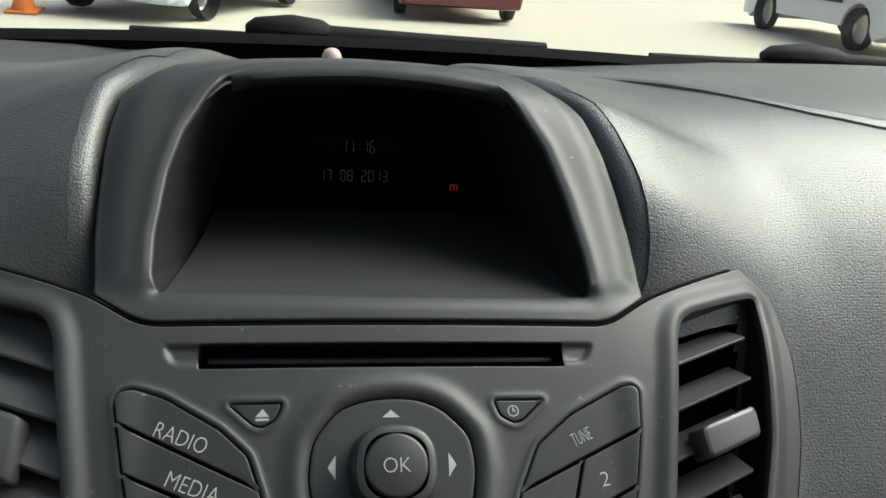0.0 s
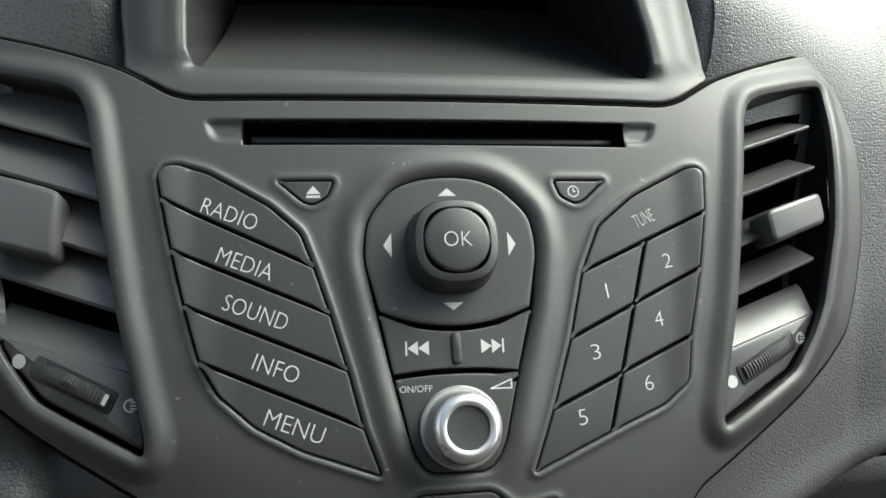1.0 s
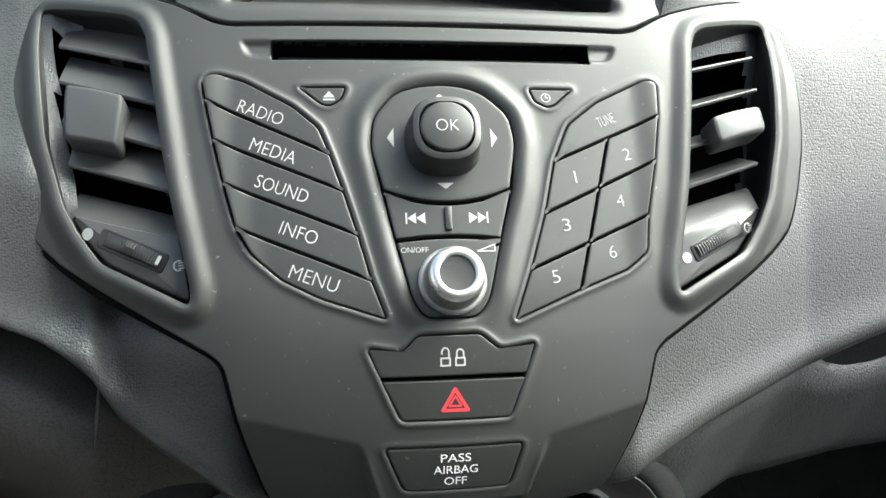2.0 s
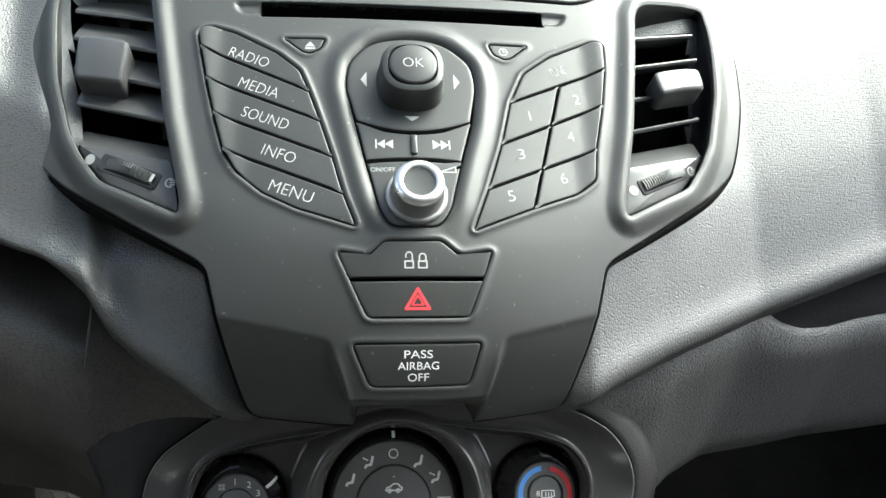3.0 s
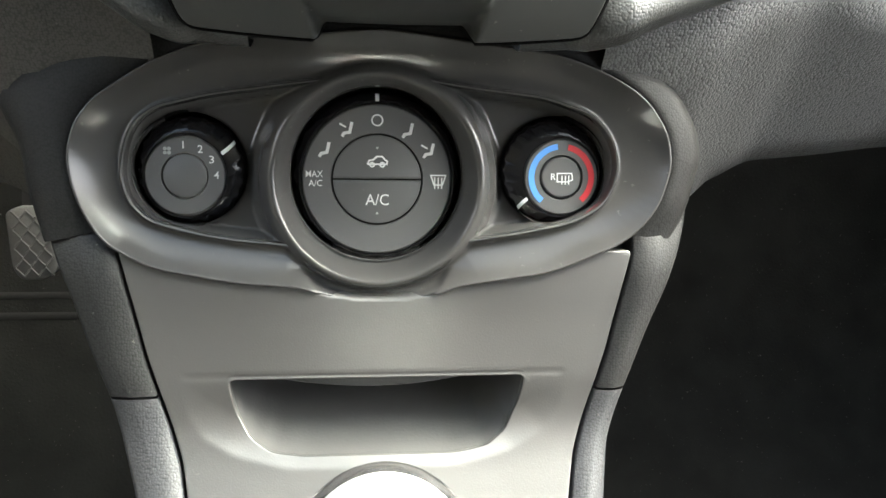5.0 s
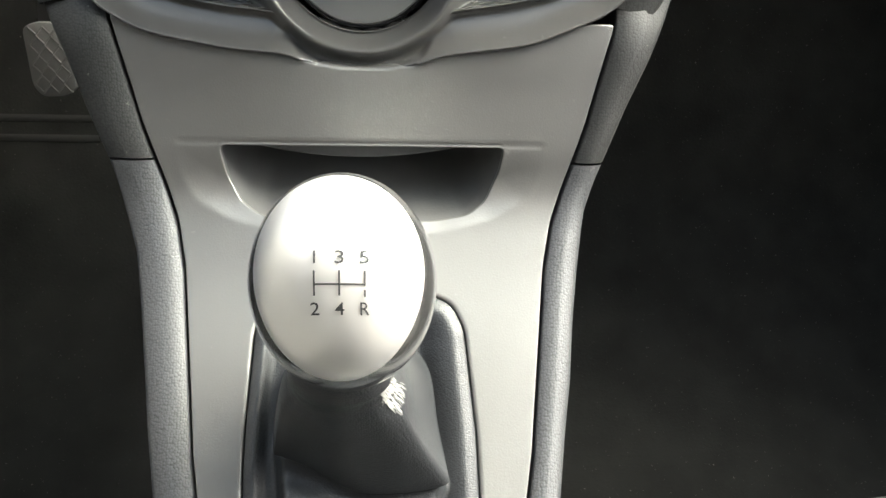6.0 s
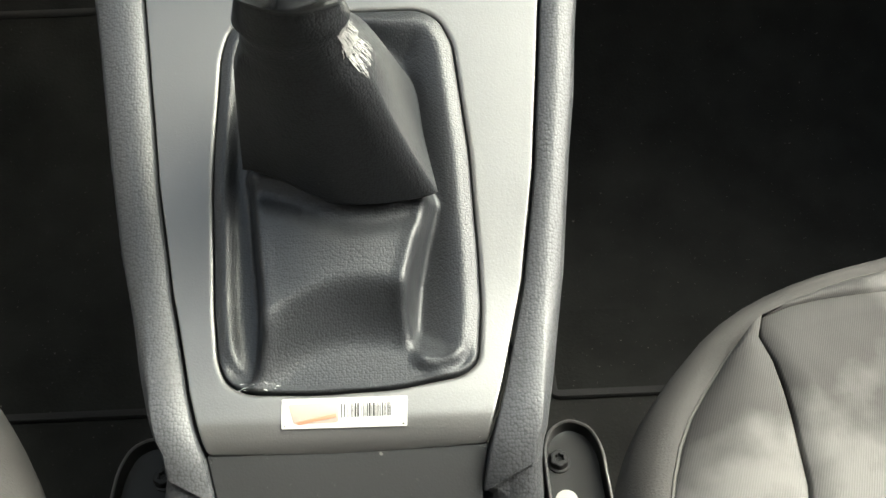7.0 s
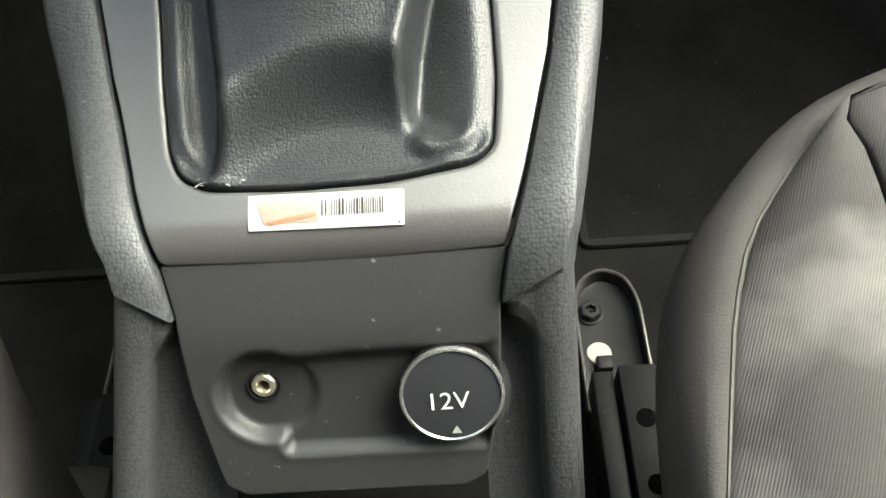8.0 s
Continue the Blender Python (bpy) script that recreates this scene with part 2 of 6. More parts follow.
def slab(name, sheet, outline, h0, h1, material, parent=None, bevel=0.4, label=""):
    """A plate on the sheet from height h0 to h1, with rounded upper edges."""
    p = ccw(outline)
    n = len(p)
    loops = [(0, h0), (0, h1 - bevel), (-bevel * 0.35, h1 - bevel * 0.3), (-bevel, h1)]
    verts = [sheet.at(*grown(p, d).T, np.full(n, h)) for d, h in loops]
    faces = [(k * n + i, k * n + (i + 1) % n, (k + 1) * n + (i + 1) % n, (k + 1) * n + i) for k in range(3) for i in range(n)]
    return raw(name, np.vstack(verts), faces + [tuple(range(3 * n, 4 * n)), tuple(range(n))], material, parent, label)


def pillow(name, sheet, outline, h0, height, material, parent=None, bevel=0.45, label=""):
    """A key with rounded edges whose face follows the sheet."""
    p = dense(ccw(outline), 1.6)
    n, mid = len(p), p.mean(0)
    loops = [(p, h0), (p, -bevel), (grown(p, -bevel * 0.35), -bevel * 0.3), (grown(p, -bevel), 0)]
    face = grown(p, -bevel)
    loops += [(mid + (face - mid) * f, 0) for f in (0.96, 0.92, 0.87, 0.81, 0.74, 0.66, 0.56, 0.42, 0.25, 0.08)]
    rings = [sheet.at(*q.T, np.full(n, float(h0)) if k == 0 else height(q[:, 0], q[:, 1]) + d) for k, (q, d) in enumerate(loops)]
    return loft(name, rings, material, parent, True, True, label)


def disc(cx, cs, r, n=40, ratio=1.0):
    a = np.linspace(0, 2 * np.pi, n, endpoint=False)
    return np.c_[cx + r * np.cos(a), cs + r * ratio * np.sin(a)]


def lathe(name, flat, profile, material, parent=None, n=64, flutes=0, depth=0.0, label="", power=2.0, zone=(0, 1e9), closed=False):
    """Turns a profile of (radius, height) round the flat patch's normal."""
    verts, faces = [], []
    a = np.linspace(0, 2 * np.pi, n, endpoint=False)
    shape = (np.abs(np.cos(a)) ** power + np.abs(np.sin(a)) ** power) ** (-1 / power)
    for r, h in profile:
        cut = depth * (0.5 + 0.5 * np.cos(flutes * a)) if flutes and zone[0] <= h <= zone[1] else 0
        verts.append(flat.at((r - cut) * shape * np.cos(a), (r - cut) * shape * np.sin(a), np.full(n, h)))
    for k in range(len(profile) - 1):
        faces += [(k * n + i, k * n + (i + 1) % n, (k + 1) * n + (i + 1) % n, (k + 1) * n + i) for i in range(n)]
    if profile[-1][0] < 1 or closed:
        faces += [tuple(range((len(profile) - 1) * n, len(profile) * n))]
    return raw(name, np.vstack(verts), faces, material, parent, label)


def letters(body, weight):
    """The built-in font's outline as points and faces, in a box of 1 by 1 about the middle."""
    curve = bpy.data.curves.new("letters", "FONT")
    curve.body, curve.resolution_u, curve.offset = body, 4, weight
    ob = new("letters", curve)
    bpy.context.view_layer.update()
    me = bpy.data.meshes.new_from_object(ob.evaluated_get(bpy.context.evaluated_depsgraph_get()))
    bpy.data.objects.remove(ob)
    v = np.array([q.co[:2] for q in me.vertices])
    f = [tuple(q.vertices) for q in me.polygons]
    bpy.data.meshes.remove(me)
    lo, hi = v.min(0), v.max(0)
    return (v - (lo + hi) / 2) / (hi - lo), f


def writing(name, sheet, body, x, s, w, high, material, parent, turn=0.0, h=0.05, shear=0.0, weight=None):
    """Print on the sheet, w by high mm about (x, s), turned clockwise."""
    v, f = letters(body, weight if weight is not None else (0.002 if high < 3.3 else -0.014))
    a = v * (w, high)
    a[:, 0] += shear * a[:, 1]
    c, q = math.cos(radians(turn)), math.sin(radians(turn))
    px, ps = x + a[:, 0] * c + a[:, 1] * q, s + a[:, 0] * q - a[:, 1] * c
    return raw(name, sheet.at(px, ps, np.full(len(px), float(h))), f, material, parent)


def mark(name, sheet, pieces, material, parent, h=0.06):
    """A printed sign made of one or more outlines."""
    verts, faces, n = [], [], 0
    for p in pieces:
        p = np.array(p, float)
        verts.append(sheet.at(p[:, 0], p[:, 1], np.full(len(p), float(h))))
        faces.append(tuple(range(n, n + len(p))))
        n += len(p)
    return raw(name, np.vstack(verts), faces, material, parent)


def band(cx, cs, r0, r1, a0, a1, n=24):
    """A bent strip, from angle a0 to a1, clockwise from the right."""
    a = np.radians(np.linspace(a0, a1, n))
    o = np.c_[cx + r1 * np.cos(a), cs + r1 * np.sin(a)]
    i = np.c_[cx + r0 * np.cos(a), cs + r0 * np.sin(a)]
    return [np.array([o[k], o[k + 1], i[k + 1], i[k]]) for k in range(n - 1)]


def stroke(points, w):
    """Straight strips of width w along a line."""
    out = []
    for a, b in zip(points[:-1], points[1:]):
        a, b = np.array(a, float), np.array(b, float)
        d = (b - a) / np.linalg.norm(b - a)
        m = np.array([-d[1], d[0]]) * w / 2
        a, b = a - d * w * 0.3, b + d * w * 0.3
        out.append(np.array([a + m, b + m, b - m, a - m]))
    return out


def cut(p, a, b, keep, gap=0.12):
    """The part of the outline on one side of the line a-b, the gap away from it."""
    a, b = np.array(a, float), np.array(b, float)
    d = (b - a) / np.linalg.norm(b - a)
    m = np.array([-d[1], d[0]]) * keep
    f = [float((q - a) @ m) - gap for q in p]
    out = []
    for i in range(len(p)):
        j = (i + 1) % len(p)
        if f[i] >= 0:
            out.append(p[i])
        if (f[i] >= 0) != (f[j] >= 0):
            out.append(p[i] + (p[j] - p[i]) * f[i] / (f[i] - f[j]))
    return np.array(out)


def loft(name, rings, material, parent=None, closed=True, caps=False, label="", sharp=0.65):
    rings = [np.array(r, float) for r in rings]
    n = len(rings[0])
    faces = []
    for k in range(len(rings) - 1):
        for i in range(n if closed else n - 1):
            j = (i + 1) % n
            faces.append((k * n + i, k * n + j, (k + 1) * n + j, (k + 1) * n + i))
    if caps:
        faces += [tuple(range(n)), tuple(range((len(rings) - 1) * n, len(rings) * n))]
    return raw(name, np.vstack(rings), faces, material, parent, label, sharp)


def box(name, lo, hi, material, parent=None, bevel=0.003, label=""):
    bm = bmesh.new()
    bmesh.ops.create_cube(bm, size=1)
    for v in bm.verts:
        v.co = [(lo[i] + hi[i]) / 2 + v.co[i] * (hi[i] - lo[i]) for i in range(3)]
    bmesh.ops.bevel(bm, geom=bm.edges[:], offset=bevel, segments=2, profile=0.5, affect="EDGES")
    return part(name, bm, material, parent, label)


def resample(p, n):
    """The closed outline as n points at even steps, from its first point."""
    p = np.array(p, float)
    q = np.vstack([p, p[:1]])
    d = np.r_[0, np.cumsum(np.linalg.norm(np.diff(q, axis=0), axis=1))]
    t = np.linspace(0, d[-1], n, endpoint=False)
    return np.c_[np.interp(t, d, q[:, 0]), np.interp(t, d, q[:, 1])]


def mirror(p):
    return [(-x, s) for x, s in p]

# ---- the centre of the dashboard ----
STACK = Sheet(
    [(0.66, 1.012), (0.55, 1.040), (0.47, 1.060), (0.435, 1.070), (0.405, 1.074), (0.380, 1.0635), (0.35, 1.0405), (0.30, 1.0), (0.26, 0.9667), (0.2195, 0.933), (0.211, 0.9225), (0.202, 0.910), (0.1955, 0.898), (0.190, 0.886), (0.187, 0.870), (0.186, 0.853), (0.187, 0.83)],
    (0.30, 1.0),
    [tuple(q) for q in spline([(-0.2, 0.9), (-0.06, 0.6), (0, 0.3), (0.05, 0.5), (0.075, 0.8), (0.09, 1.02), (0.105, 1.36), (0.12, 1.62), (0.14, 1.76), (0.17, 1.8), (0.3, 1.8)], 12)],
    2.3,
    0.06,
)

EDGE = [(0, -15.4), (79.5, -15.4), (86, -17.2), (93, -21.6), (101.5, -26.8), (115, -32.6), (150, -46.6), (160, -49.6), (166, -46), (170, -30), (170.5, -10), (166, 25), (160, 46), (153, 63), (143, 73), (130, 83), (100, 104), (84, 115), (80.5, 119), (77, 135), (64.4, 190), (0, 190)]
FACE = grown(dense(ccw(rounded(EDGE + mirror(EDGE[1:-1])[::-1], 5)), 2), -0.3)
SLOT = rounded([(-63, -8.5), (64, -8.5), (64, 0), (-63, 0)], 0.6)
SCOOP = [rounded([(62, -8.5), (76, -8.5), (73.5, -3), (71, -1.4), (62, -1.4)], 2), rounded([(-61, -8.5), (-75, -8.5), (-73, -3), (-70.5, -1.4), (-61, -1.4)], 2)]
LEFTKEYS = rounded([(-89, 9.5), (-87, 7), (-83, 6.3), (-73.7, 9.2), (-55.2, 20.1), (-45.5, 29), (-41.6, 39.6), (-36.8, 54.7), (-31.8, 72), (-27.5, 89.2), (-22.3, 103.9), (-45.5, 95.5), (-59.6, 87.8), (-70.2, 77.9), (-75.9, 67.6), (-80.4, 50.7), (-84.3, 33.6), (-87.5, 17.5)], 2)
RIGHTKEYS = rounded([(91.3, 9), (89, 7), (85, 7.2), (64.2, 17.5), (51.4, 27.6), (44.3, 43.2), (38.7, 64.6), (31.2, 86.5), (23.8, 105.5), (50.2, 94.3), (69.9, 86.5), (78.9, 79.4), (80.9, 64.6), (86.5, 42), (90.2, 22.7)], 2)
EJECT = rounded([(-53, 12), (-34.7, 12), (-36.7, 17.5), (-41.2, 20.3), (-44.5, 19.5)], 1.6)
CLOCKKEY = rounded([(36.8, 12), (55.2, 12), (47, 19.3), (44, 20.3), (39, 17.8)], 1.6)
RING = rounded([(-26.5, 37.2), (-25.2, 25.2), (-17.1, 14.8), (-8, 11.6), (1.8, 10.7), (11, 11.6), (18.8, 14.8), (28, 23.9), (29.7, 34.8), (27.1, 54.7), (21, 75), (15.4, 97), (10.5, 103.9), (-9, 103.9), (-13.4, 97), (-18.7, 75), (-22.9, 54.7)], 4)
LOCKS = rounded([(-30.3, 113.4), (-18.2, 115.7), (-12.1, 109.6), (10.6, 109.4), (17.8, 115.5), (31.4, 113.2), (21.3, 140.1), (-18.5, 140.1)], 2.5)
AIRBAG = rounded([(-24.5, 149.7), (26.3, 149.7), (21.3, 166.9), (-17.6, 166.9)], 2.5)
VENTHOLE = rounded([(111, -12), (114.5, -19), (119, -22), (148, -31.5), (156, -33.5), (154.8, -18.4), (147.8, 26), (139.3, 53.4), (133, 65), (124.4, 76.7), (91.8, 95.3), (91.4, 89.5), (100.2, 51.3)], 3.5)


def ridge(d, at, wide, high):
    return high * np.exp(-(((d - at) / wide) ** 2))


def fascia_height(x, s):
    """The relief of the moulded centre panel, in mm."""
    x, s = np.asarray(x, float), np.asarray(s, float)
    h = np.zeros(x.shape)
    d = sdf(RING, x, s)
    h += ridge(np.maximum(d, 0), 4.2, 3.8, 1.7) * smooth(112, 92, s) * smooth(-6, 6, s)
    h += ridge(np.maximum(d, 0), 0, 1.0, -0.6)
    for p, high in ((LEFTKEYS, 0.6), (RIGHTKEYS, 0.6), (EJECT, 0.35), (CLOCKKEY, 0.35), (LOCKS, 0.5), (AIRBAG, 0.3)):
        h += ridge(np.maximum(sdf(p, x, s), 0), 1.3, 1.1, high)
    for p in SCOOP:
        h += -1.6 * smooth(0.3, -1.4, sdf(p, x, s))
    line = 33 - (s - 150) * 0.27
    out = np.abs(x - 1.5) - line
    low = np.maximum(s - 147 + 0.22 * np.clip(np.abs(x - 1.5) - 33, 0, 40), 0)
    h += -0.24 * low * smooth(0, 4, low) * smooth(0, 2.6, out)
    h += -1.5 * np.maximum(s - 172.5, 0) * smooth(2.6, 0, out)
    h += ridge(np.abs(out - 0.2), 0, 1.4, 0.7) * smooth(150, 160, s) * smooth(178, 170, s)
    for way in (1, -1):
        dv = sdf(VENTHOLE, way * x, s)
        h += 2.6 * smooth(10, 2.5, np.maximum(dv, 0)) * smooth(-2, 1, s + 60)
        h += ridge(np.maximum(dv, 0), 0.2, 1.2, -1.0)
    return h


radio = thing("radio_panel", "dark charcoal plastic car radio panel with buttons, knob and disc slot", "car radio", (0, 0.187, 0.85))
relief("fascia", STACK, FACE, fascia_height, FASCIA, radio, [SLOT, LEFTKEYS, RIGHTKEYS, EJECT, CLOCKKEY, RING, LOCKS, AIRBAG, VENTHOLE, ccw(mirror(VENTHOLE))], 1.0, 12, 4)
# Near-black sheets under the keys and slot paint in the gaps' shade.
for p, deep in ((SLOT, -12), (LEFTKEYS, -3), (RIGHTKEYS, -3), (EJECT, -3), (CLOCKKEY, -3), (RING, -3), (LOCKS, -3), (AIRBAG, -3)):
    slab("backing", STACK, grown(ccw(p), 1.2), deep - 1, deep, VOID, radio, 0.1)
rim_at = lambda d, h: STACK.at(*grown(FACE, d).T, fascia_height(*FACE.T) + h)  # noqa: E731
# Added black strip: the shade of the panel's edge gap, painted in.
loft("edge_gap_shade", [rim_at(-0.4, -9), rim_at(-0.2, -1.6), rim_at(0.6, -0.9), rim_at(1.5, -1.4), rim_at(1.9, -9)], VOID, radio, label="added black strip for the shaded gap around the panel edge")
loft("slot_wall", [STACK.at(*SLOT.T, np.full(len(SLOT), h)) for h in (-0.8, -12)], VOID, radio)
slab("slot_flap", STACK, rounded([(-61, -5.5), (62, -5.5), (62, -3.2), (-61, -3.2)], 0.8), -9, -7, BLACK, radio)


def key(name, p, body, spots, parent, scoop=0.0, high=0.2, label=""):
    """A key of the radio with its print."""
    p = grown(rounded(p, 0.8, 4), -0.42)
    mid = p.mean(0)
    left = p[:, 0].min() if mid[0] < 0 else p[:, 0].max()

    def height(x, s):
        d = np.abs(np.asarray(x, float) - left)
        return high + scoop * smooth(12, 0, d) + 0.0 * np.asarray(s)

    ob = pillow(name, STACK, p, -3.0, height, BUTTON, parent, 0.45, label)
    for text, x, s, w, hi, turn in spots:
        writing("print", STACK, text, x, s, w, hi, WHITE, ob, turn, high + 0.2)
    return ob


LINES = [((-87.5, 17.5), (-42.1, 39.6)), ((-84.3, 33.6), (-36.8, 54.7)), ((-80.4, 50.7), (-31.8, 72)), ((-75.9, 67.6), (-27.5, 89.2))]
rest = LEFTKEYS
for i, (text, x, s, w) in enumerate((("RADIO", -66.9, 22.7, 17.5), ("MEDIA", -62.2, 38.4, 17.5), ("SOUND", -59.1, 53.4, 20), ("INFO", -53.1, 70.5, 14), ("MENU", -47.9, 87.8, 18))):
    piece = rest
    if i < 4:
        piece, rest = cut(rest, *LINES[i], -1), cut(rest, *LINES[i], 1)
    key("menu_key", piece, text, [(text, x, s, w, 5.0, 21)], radio, 1.9)

ACROSS = [((44.3, 43.2), (90.2, 22.7)), ((38.7, 64.6), (86.5, 42)), ((31.2, 86.5), (80.9, 64.6))]
DOWN = ((67.1, 34.8), (50.2, 94.3))
key("tune_key", cut(RIGHTKEYS, *ACROSS[0], -1), "TUNE", [("TUNE", 67.6, 25.2, 7.5, 4.4, -22)], radio, 1.7)
rest = cut(RIGHTKEYS, *ACROSS[0], 1)
for i, (a, b) in enumerate(((("1", 52.4, 49.5), ("2", 74.8, 39.6)), (("3", 46.8, 69.0), ("4", 69.8, 58.9)), (("5", 40.7, 89.2), ("6", 64.4, 79.4)))):
    row = rest
    if i < 2:
        row, rest = cut(rest, *ACROSS[i + 1], -1), cut(rest, *ACROSS[i + 1], 1)
    for side, (text, x, s) in ((1, a), (-1, b)):
        wide = 0.6 if text == "1" else 3.0
        key("number_key", cut(row, *DOWN, side), text, [(text, x, s, wide, 4.8, -8)], radio, 1.5 if side < 0 else 0)

eject = key("eject_key", EJECT, "", [], radio)
mark("print", STACK, [[(-43.6, 16.6), (-39.2, 16.6), (-41.4, 13.9)], [(-43.6, 17.1), (-39.2, 17.1), (-39.2, 17.9), (-43.6, 17.9)]], WHITE, eject, 0.3)
clock_key = key("clock_key", CLOCKKEY, "", [], radio)
mark("print", STACK, band(43.7, 16, 1.6, 2.0, 0, 360) + stroke([(43.7, 16), (43.7, 14.9)], 0.4) + stroke([(43.7, 16), (44.5, 16)], 0.4), WHITE, clock_key, 0.3)

# the round control field
def edge_line(a, u):
    return a[0] + (a[1] - a[0]) * (1 - u * u)


def field(top, bottom, xa, xb):
    """A four-sided key with bent upper and lower edges."""
    up = [(x, edge_line(top, (x - 1.5) / 24)) for x in np.linspace(xa[0], xa[1], 14)]
    low = [(x, edge_line(bottom, (x - 1.5) / 24)) for x in np.linspace(xb[1], xb[0], 14)]
    return np.array(up + low)


D1, D2 = (55.0, 60.2), (75.4, 73.4)
arch = [q for q in RING if q[1] < 50.0]
cutoff = sorted(arch, key=lambda q: math.atan2(q[1] - 50, q[0] - 1.5))
arch_top = np.array([q for q in cutoff] + [(x, edge_line(D1, (x - 1.5) / 24) - 0.4) for x in np.linspace(26.2, -22.2, 16)])
pad = key("arrow_key_field", arch_top, "", [], radio)
seek = key("seek_key", field((D1[0] + 0.5, D1[1] + 0.5), (D2[0] - 0.4, D2[1] - 0.4), (-22.3, 26.4), (-18.6, 21.0)), "", [], radio)
low = [q for q in RING if q[1] > 76]
low = sorted(low, key=lambda q: -math.atan2(q[1] - 80, q[0] - 1.5))[::-1]
base_key = key("volume_field", np.array([(x, edge_line(D2, (x - 1.5) / 24) + 0.4) for x in np.linspace(-18.3, 20.8, 14)] + low), "", [], radio)
for tri in ([(-1.9, 17.6), (4.1, 17.6), (1.1, 15.0)], [(-1.9, 52.2), (4.5, 52.2), (1.3, 54.6)], [(-17.4, 29.6), (-17.4, 37.6), (-20, 33.6)], [(20.1, 29.6), (20.1, 37.6), (22.7, 33.6)]):
    mark("print", STACK, [tri], WHITE, pad, 0.32)
for x0, way in ((-10.5, -1), (12.7, 1)):
    mark("print", STACK, [[(x0 - 3.4 * way, 63.9), (x0, 66.1), (x0 - 3.4 * way, 68.3)], [(x0, 63.9), (x0 + 3.2 * way, 66.1), (x0, 68.3)], [(x0 + 3.3 * way, 63.9), (x0 + 3.9 * way, 63.9), (x0 + 3.9 * way, 68.3), (x0 + 3.3 * way, 68.3)]], WHITE, seek, 0.32)
slab("rocker_rib", STACK, rounded([(0.1, 61.6), (2.9, 61.6), (2.9, 71.2), (0.1, 71.2)], 1.3), 0, 1.4, BUTTON, seek, 0.6)
writing("print", STACK, "ON/OFF", -11.6, 78.4, 10, 2.0, WHITE, base_key, 0, 0.32)
mark("print", STACK, stroke([(11.6, 79.2), (18.2, 79.2), (18.2, 76.6), (11.6, 79.2)], 0.45), WHITE, base_key, 0.32)

joy = STACK.flat(1.3, 35, 0)
stick = lathe("joystick", joy, [(14.6, 0), (14.4, 1.2), (13.7, 6), (13.3, 10.5), (12.6, 12.2), (11.4, 12.8), (10.4, 12.9), (10.25, 12.5), (10.2, 11.5)], BUTTON, radio, 72, power=2.6)
lathe("ok_key", joy, [(10.0, 11), (10.0, 13.2), (9.6, 13.7), (9.0, 13.9), (0.2, 14.1)], BUTTON, stick)
writing("print", joy, "OK", 0, 0, 8.6, 4.6, WHITE, stick, 0, 14.35)

vol = STACK.flat(1.6, 90.4, 0)
knob = lathe("volume_knob", vol, [(12.6, 0), (12.5, 1.3), (11.9, 1.9), (11.0, 2.0), (10.8, 2.6), (10.8, 3.0), (10.4, 10.2), (10.2, 10.6)], mat("knurled_grey_knob", (0.30, 0.30, 0.29), 0.38, metal=0.6), radio, 192, 64, 0.35, zone=(2.9, 10.3))
SATIN = mat("satin_silver_ring", (0.72, 0.72, 0.70), 0.28, metal=0.9)
lathe("knob_ring", vol, [(10.2, 10.3), (10.1, 11.0), (9.5, 12.0), (8.4, 12.8), (7.2, 12.9), (6.5, 12.5), (6.3, 11.9)], SATIN, knob, 96, label="bright chrome ring")
lathe("knob_face", vol, [(6.35, 11.6), (6.3, 11.9), (4.5, 11.7), (0.2, 11.6)], BUTTON, knob)

# door lock and hazard switches, airbag notice
lock_key = key("lock_switch", rounded([(-30.3, 113.4), (-18.2, 115.7), (-12.1, 109.6), (10.6, 109.4), (17.8, 115.5), (31.4, 113.2), (27.6, 124.6), (-25.9, 124.6)], 1.5), "", [], radio)
for x0, lift in ((-2.3, 1.4), (3.0, 0)):
    bow = [(x0 + 1.25, 117.9), (x0 + 1.25, 115.9 - 0.4 * lift), (x0 + 0.55, 115.0 - 0.4 * lift), (x0 - 0.55, 115.0 - 0.4 * lift), (x0 - 1.25, 115.9 - 0.4 * lift), (x0 - 1.25, 117.9 - lift)]
    mark("print", STACK, stroke([(x0 - 1.6, 118), (x0 + 1.6, 118), (x0 + 1.6, 120.6), (x0 - 1.6, 120.6), (x0 - 1.6, 118)], 0.6) + stroke(bow, 0.55), WHITE, lock_key, 0.34)
hazard = key("hazard_switch", rounded([(-25.6, 125.4), (27.4, 125.4), (21.3, 140.1), (-18.5, 140.1)], 1.5), "", [], radio)
for k, w in ((0.88, 1.15), (0.42, 0.6)):
    mark("print", STACK, stroke([(0.9 - 5.2 * k, 133.6 + 3.2 * k), (0.9 + 5.2 * k, 133.6 + 3.2 * k), (0.9, 133.6 - 5.4 * k), (0.9 - 5.2 * k, 133.6 + 3.2 * k)], w), RED, hazard, 0.34)
notice = key("airbag_notice", AIRBAG, "", [], radio, label="dark grey airbag warning plate")
for text, s, w in (("PASS", 153.9, 11), ("AIRBAG", 158.4, 16), ("OFF", 162.9, 8.2)):
    writing("print", STACK, text, 1.1, s, w, 3.1, BRIGHT, notice, 0, 0.34)


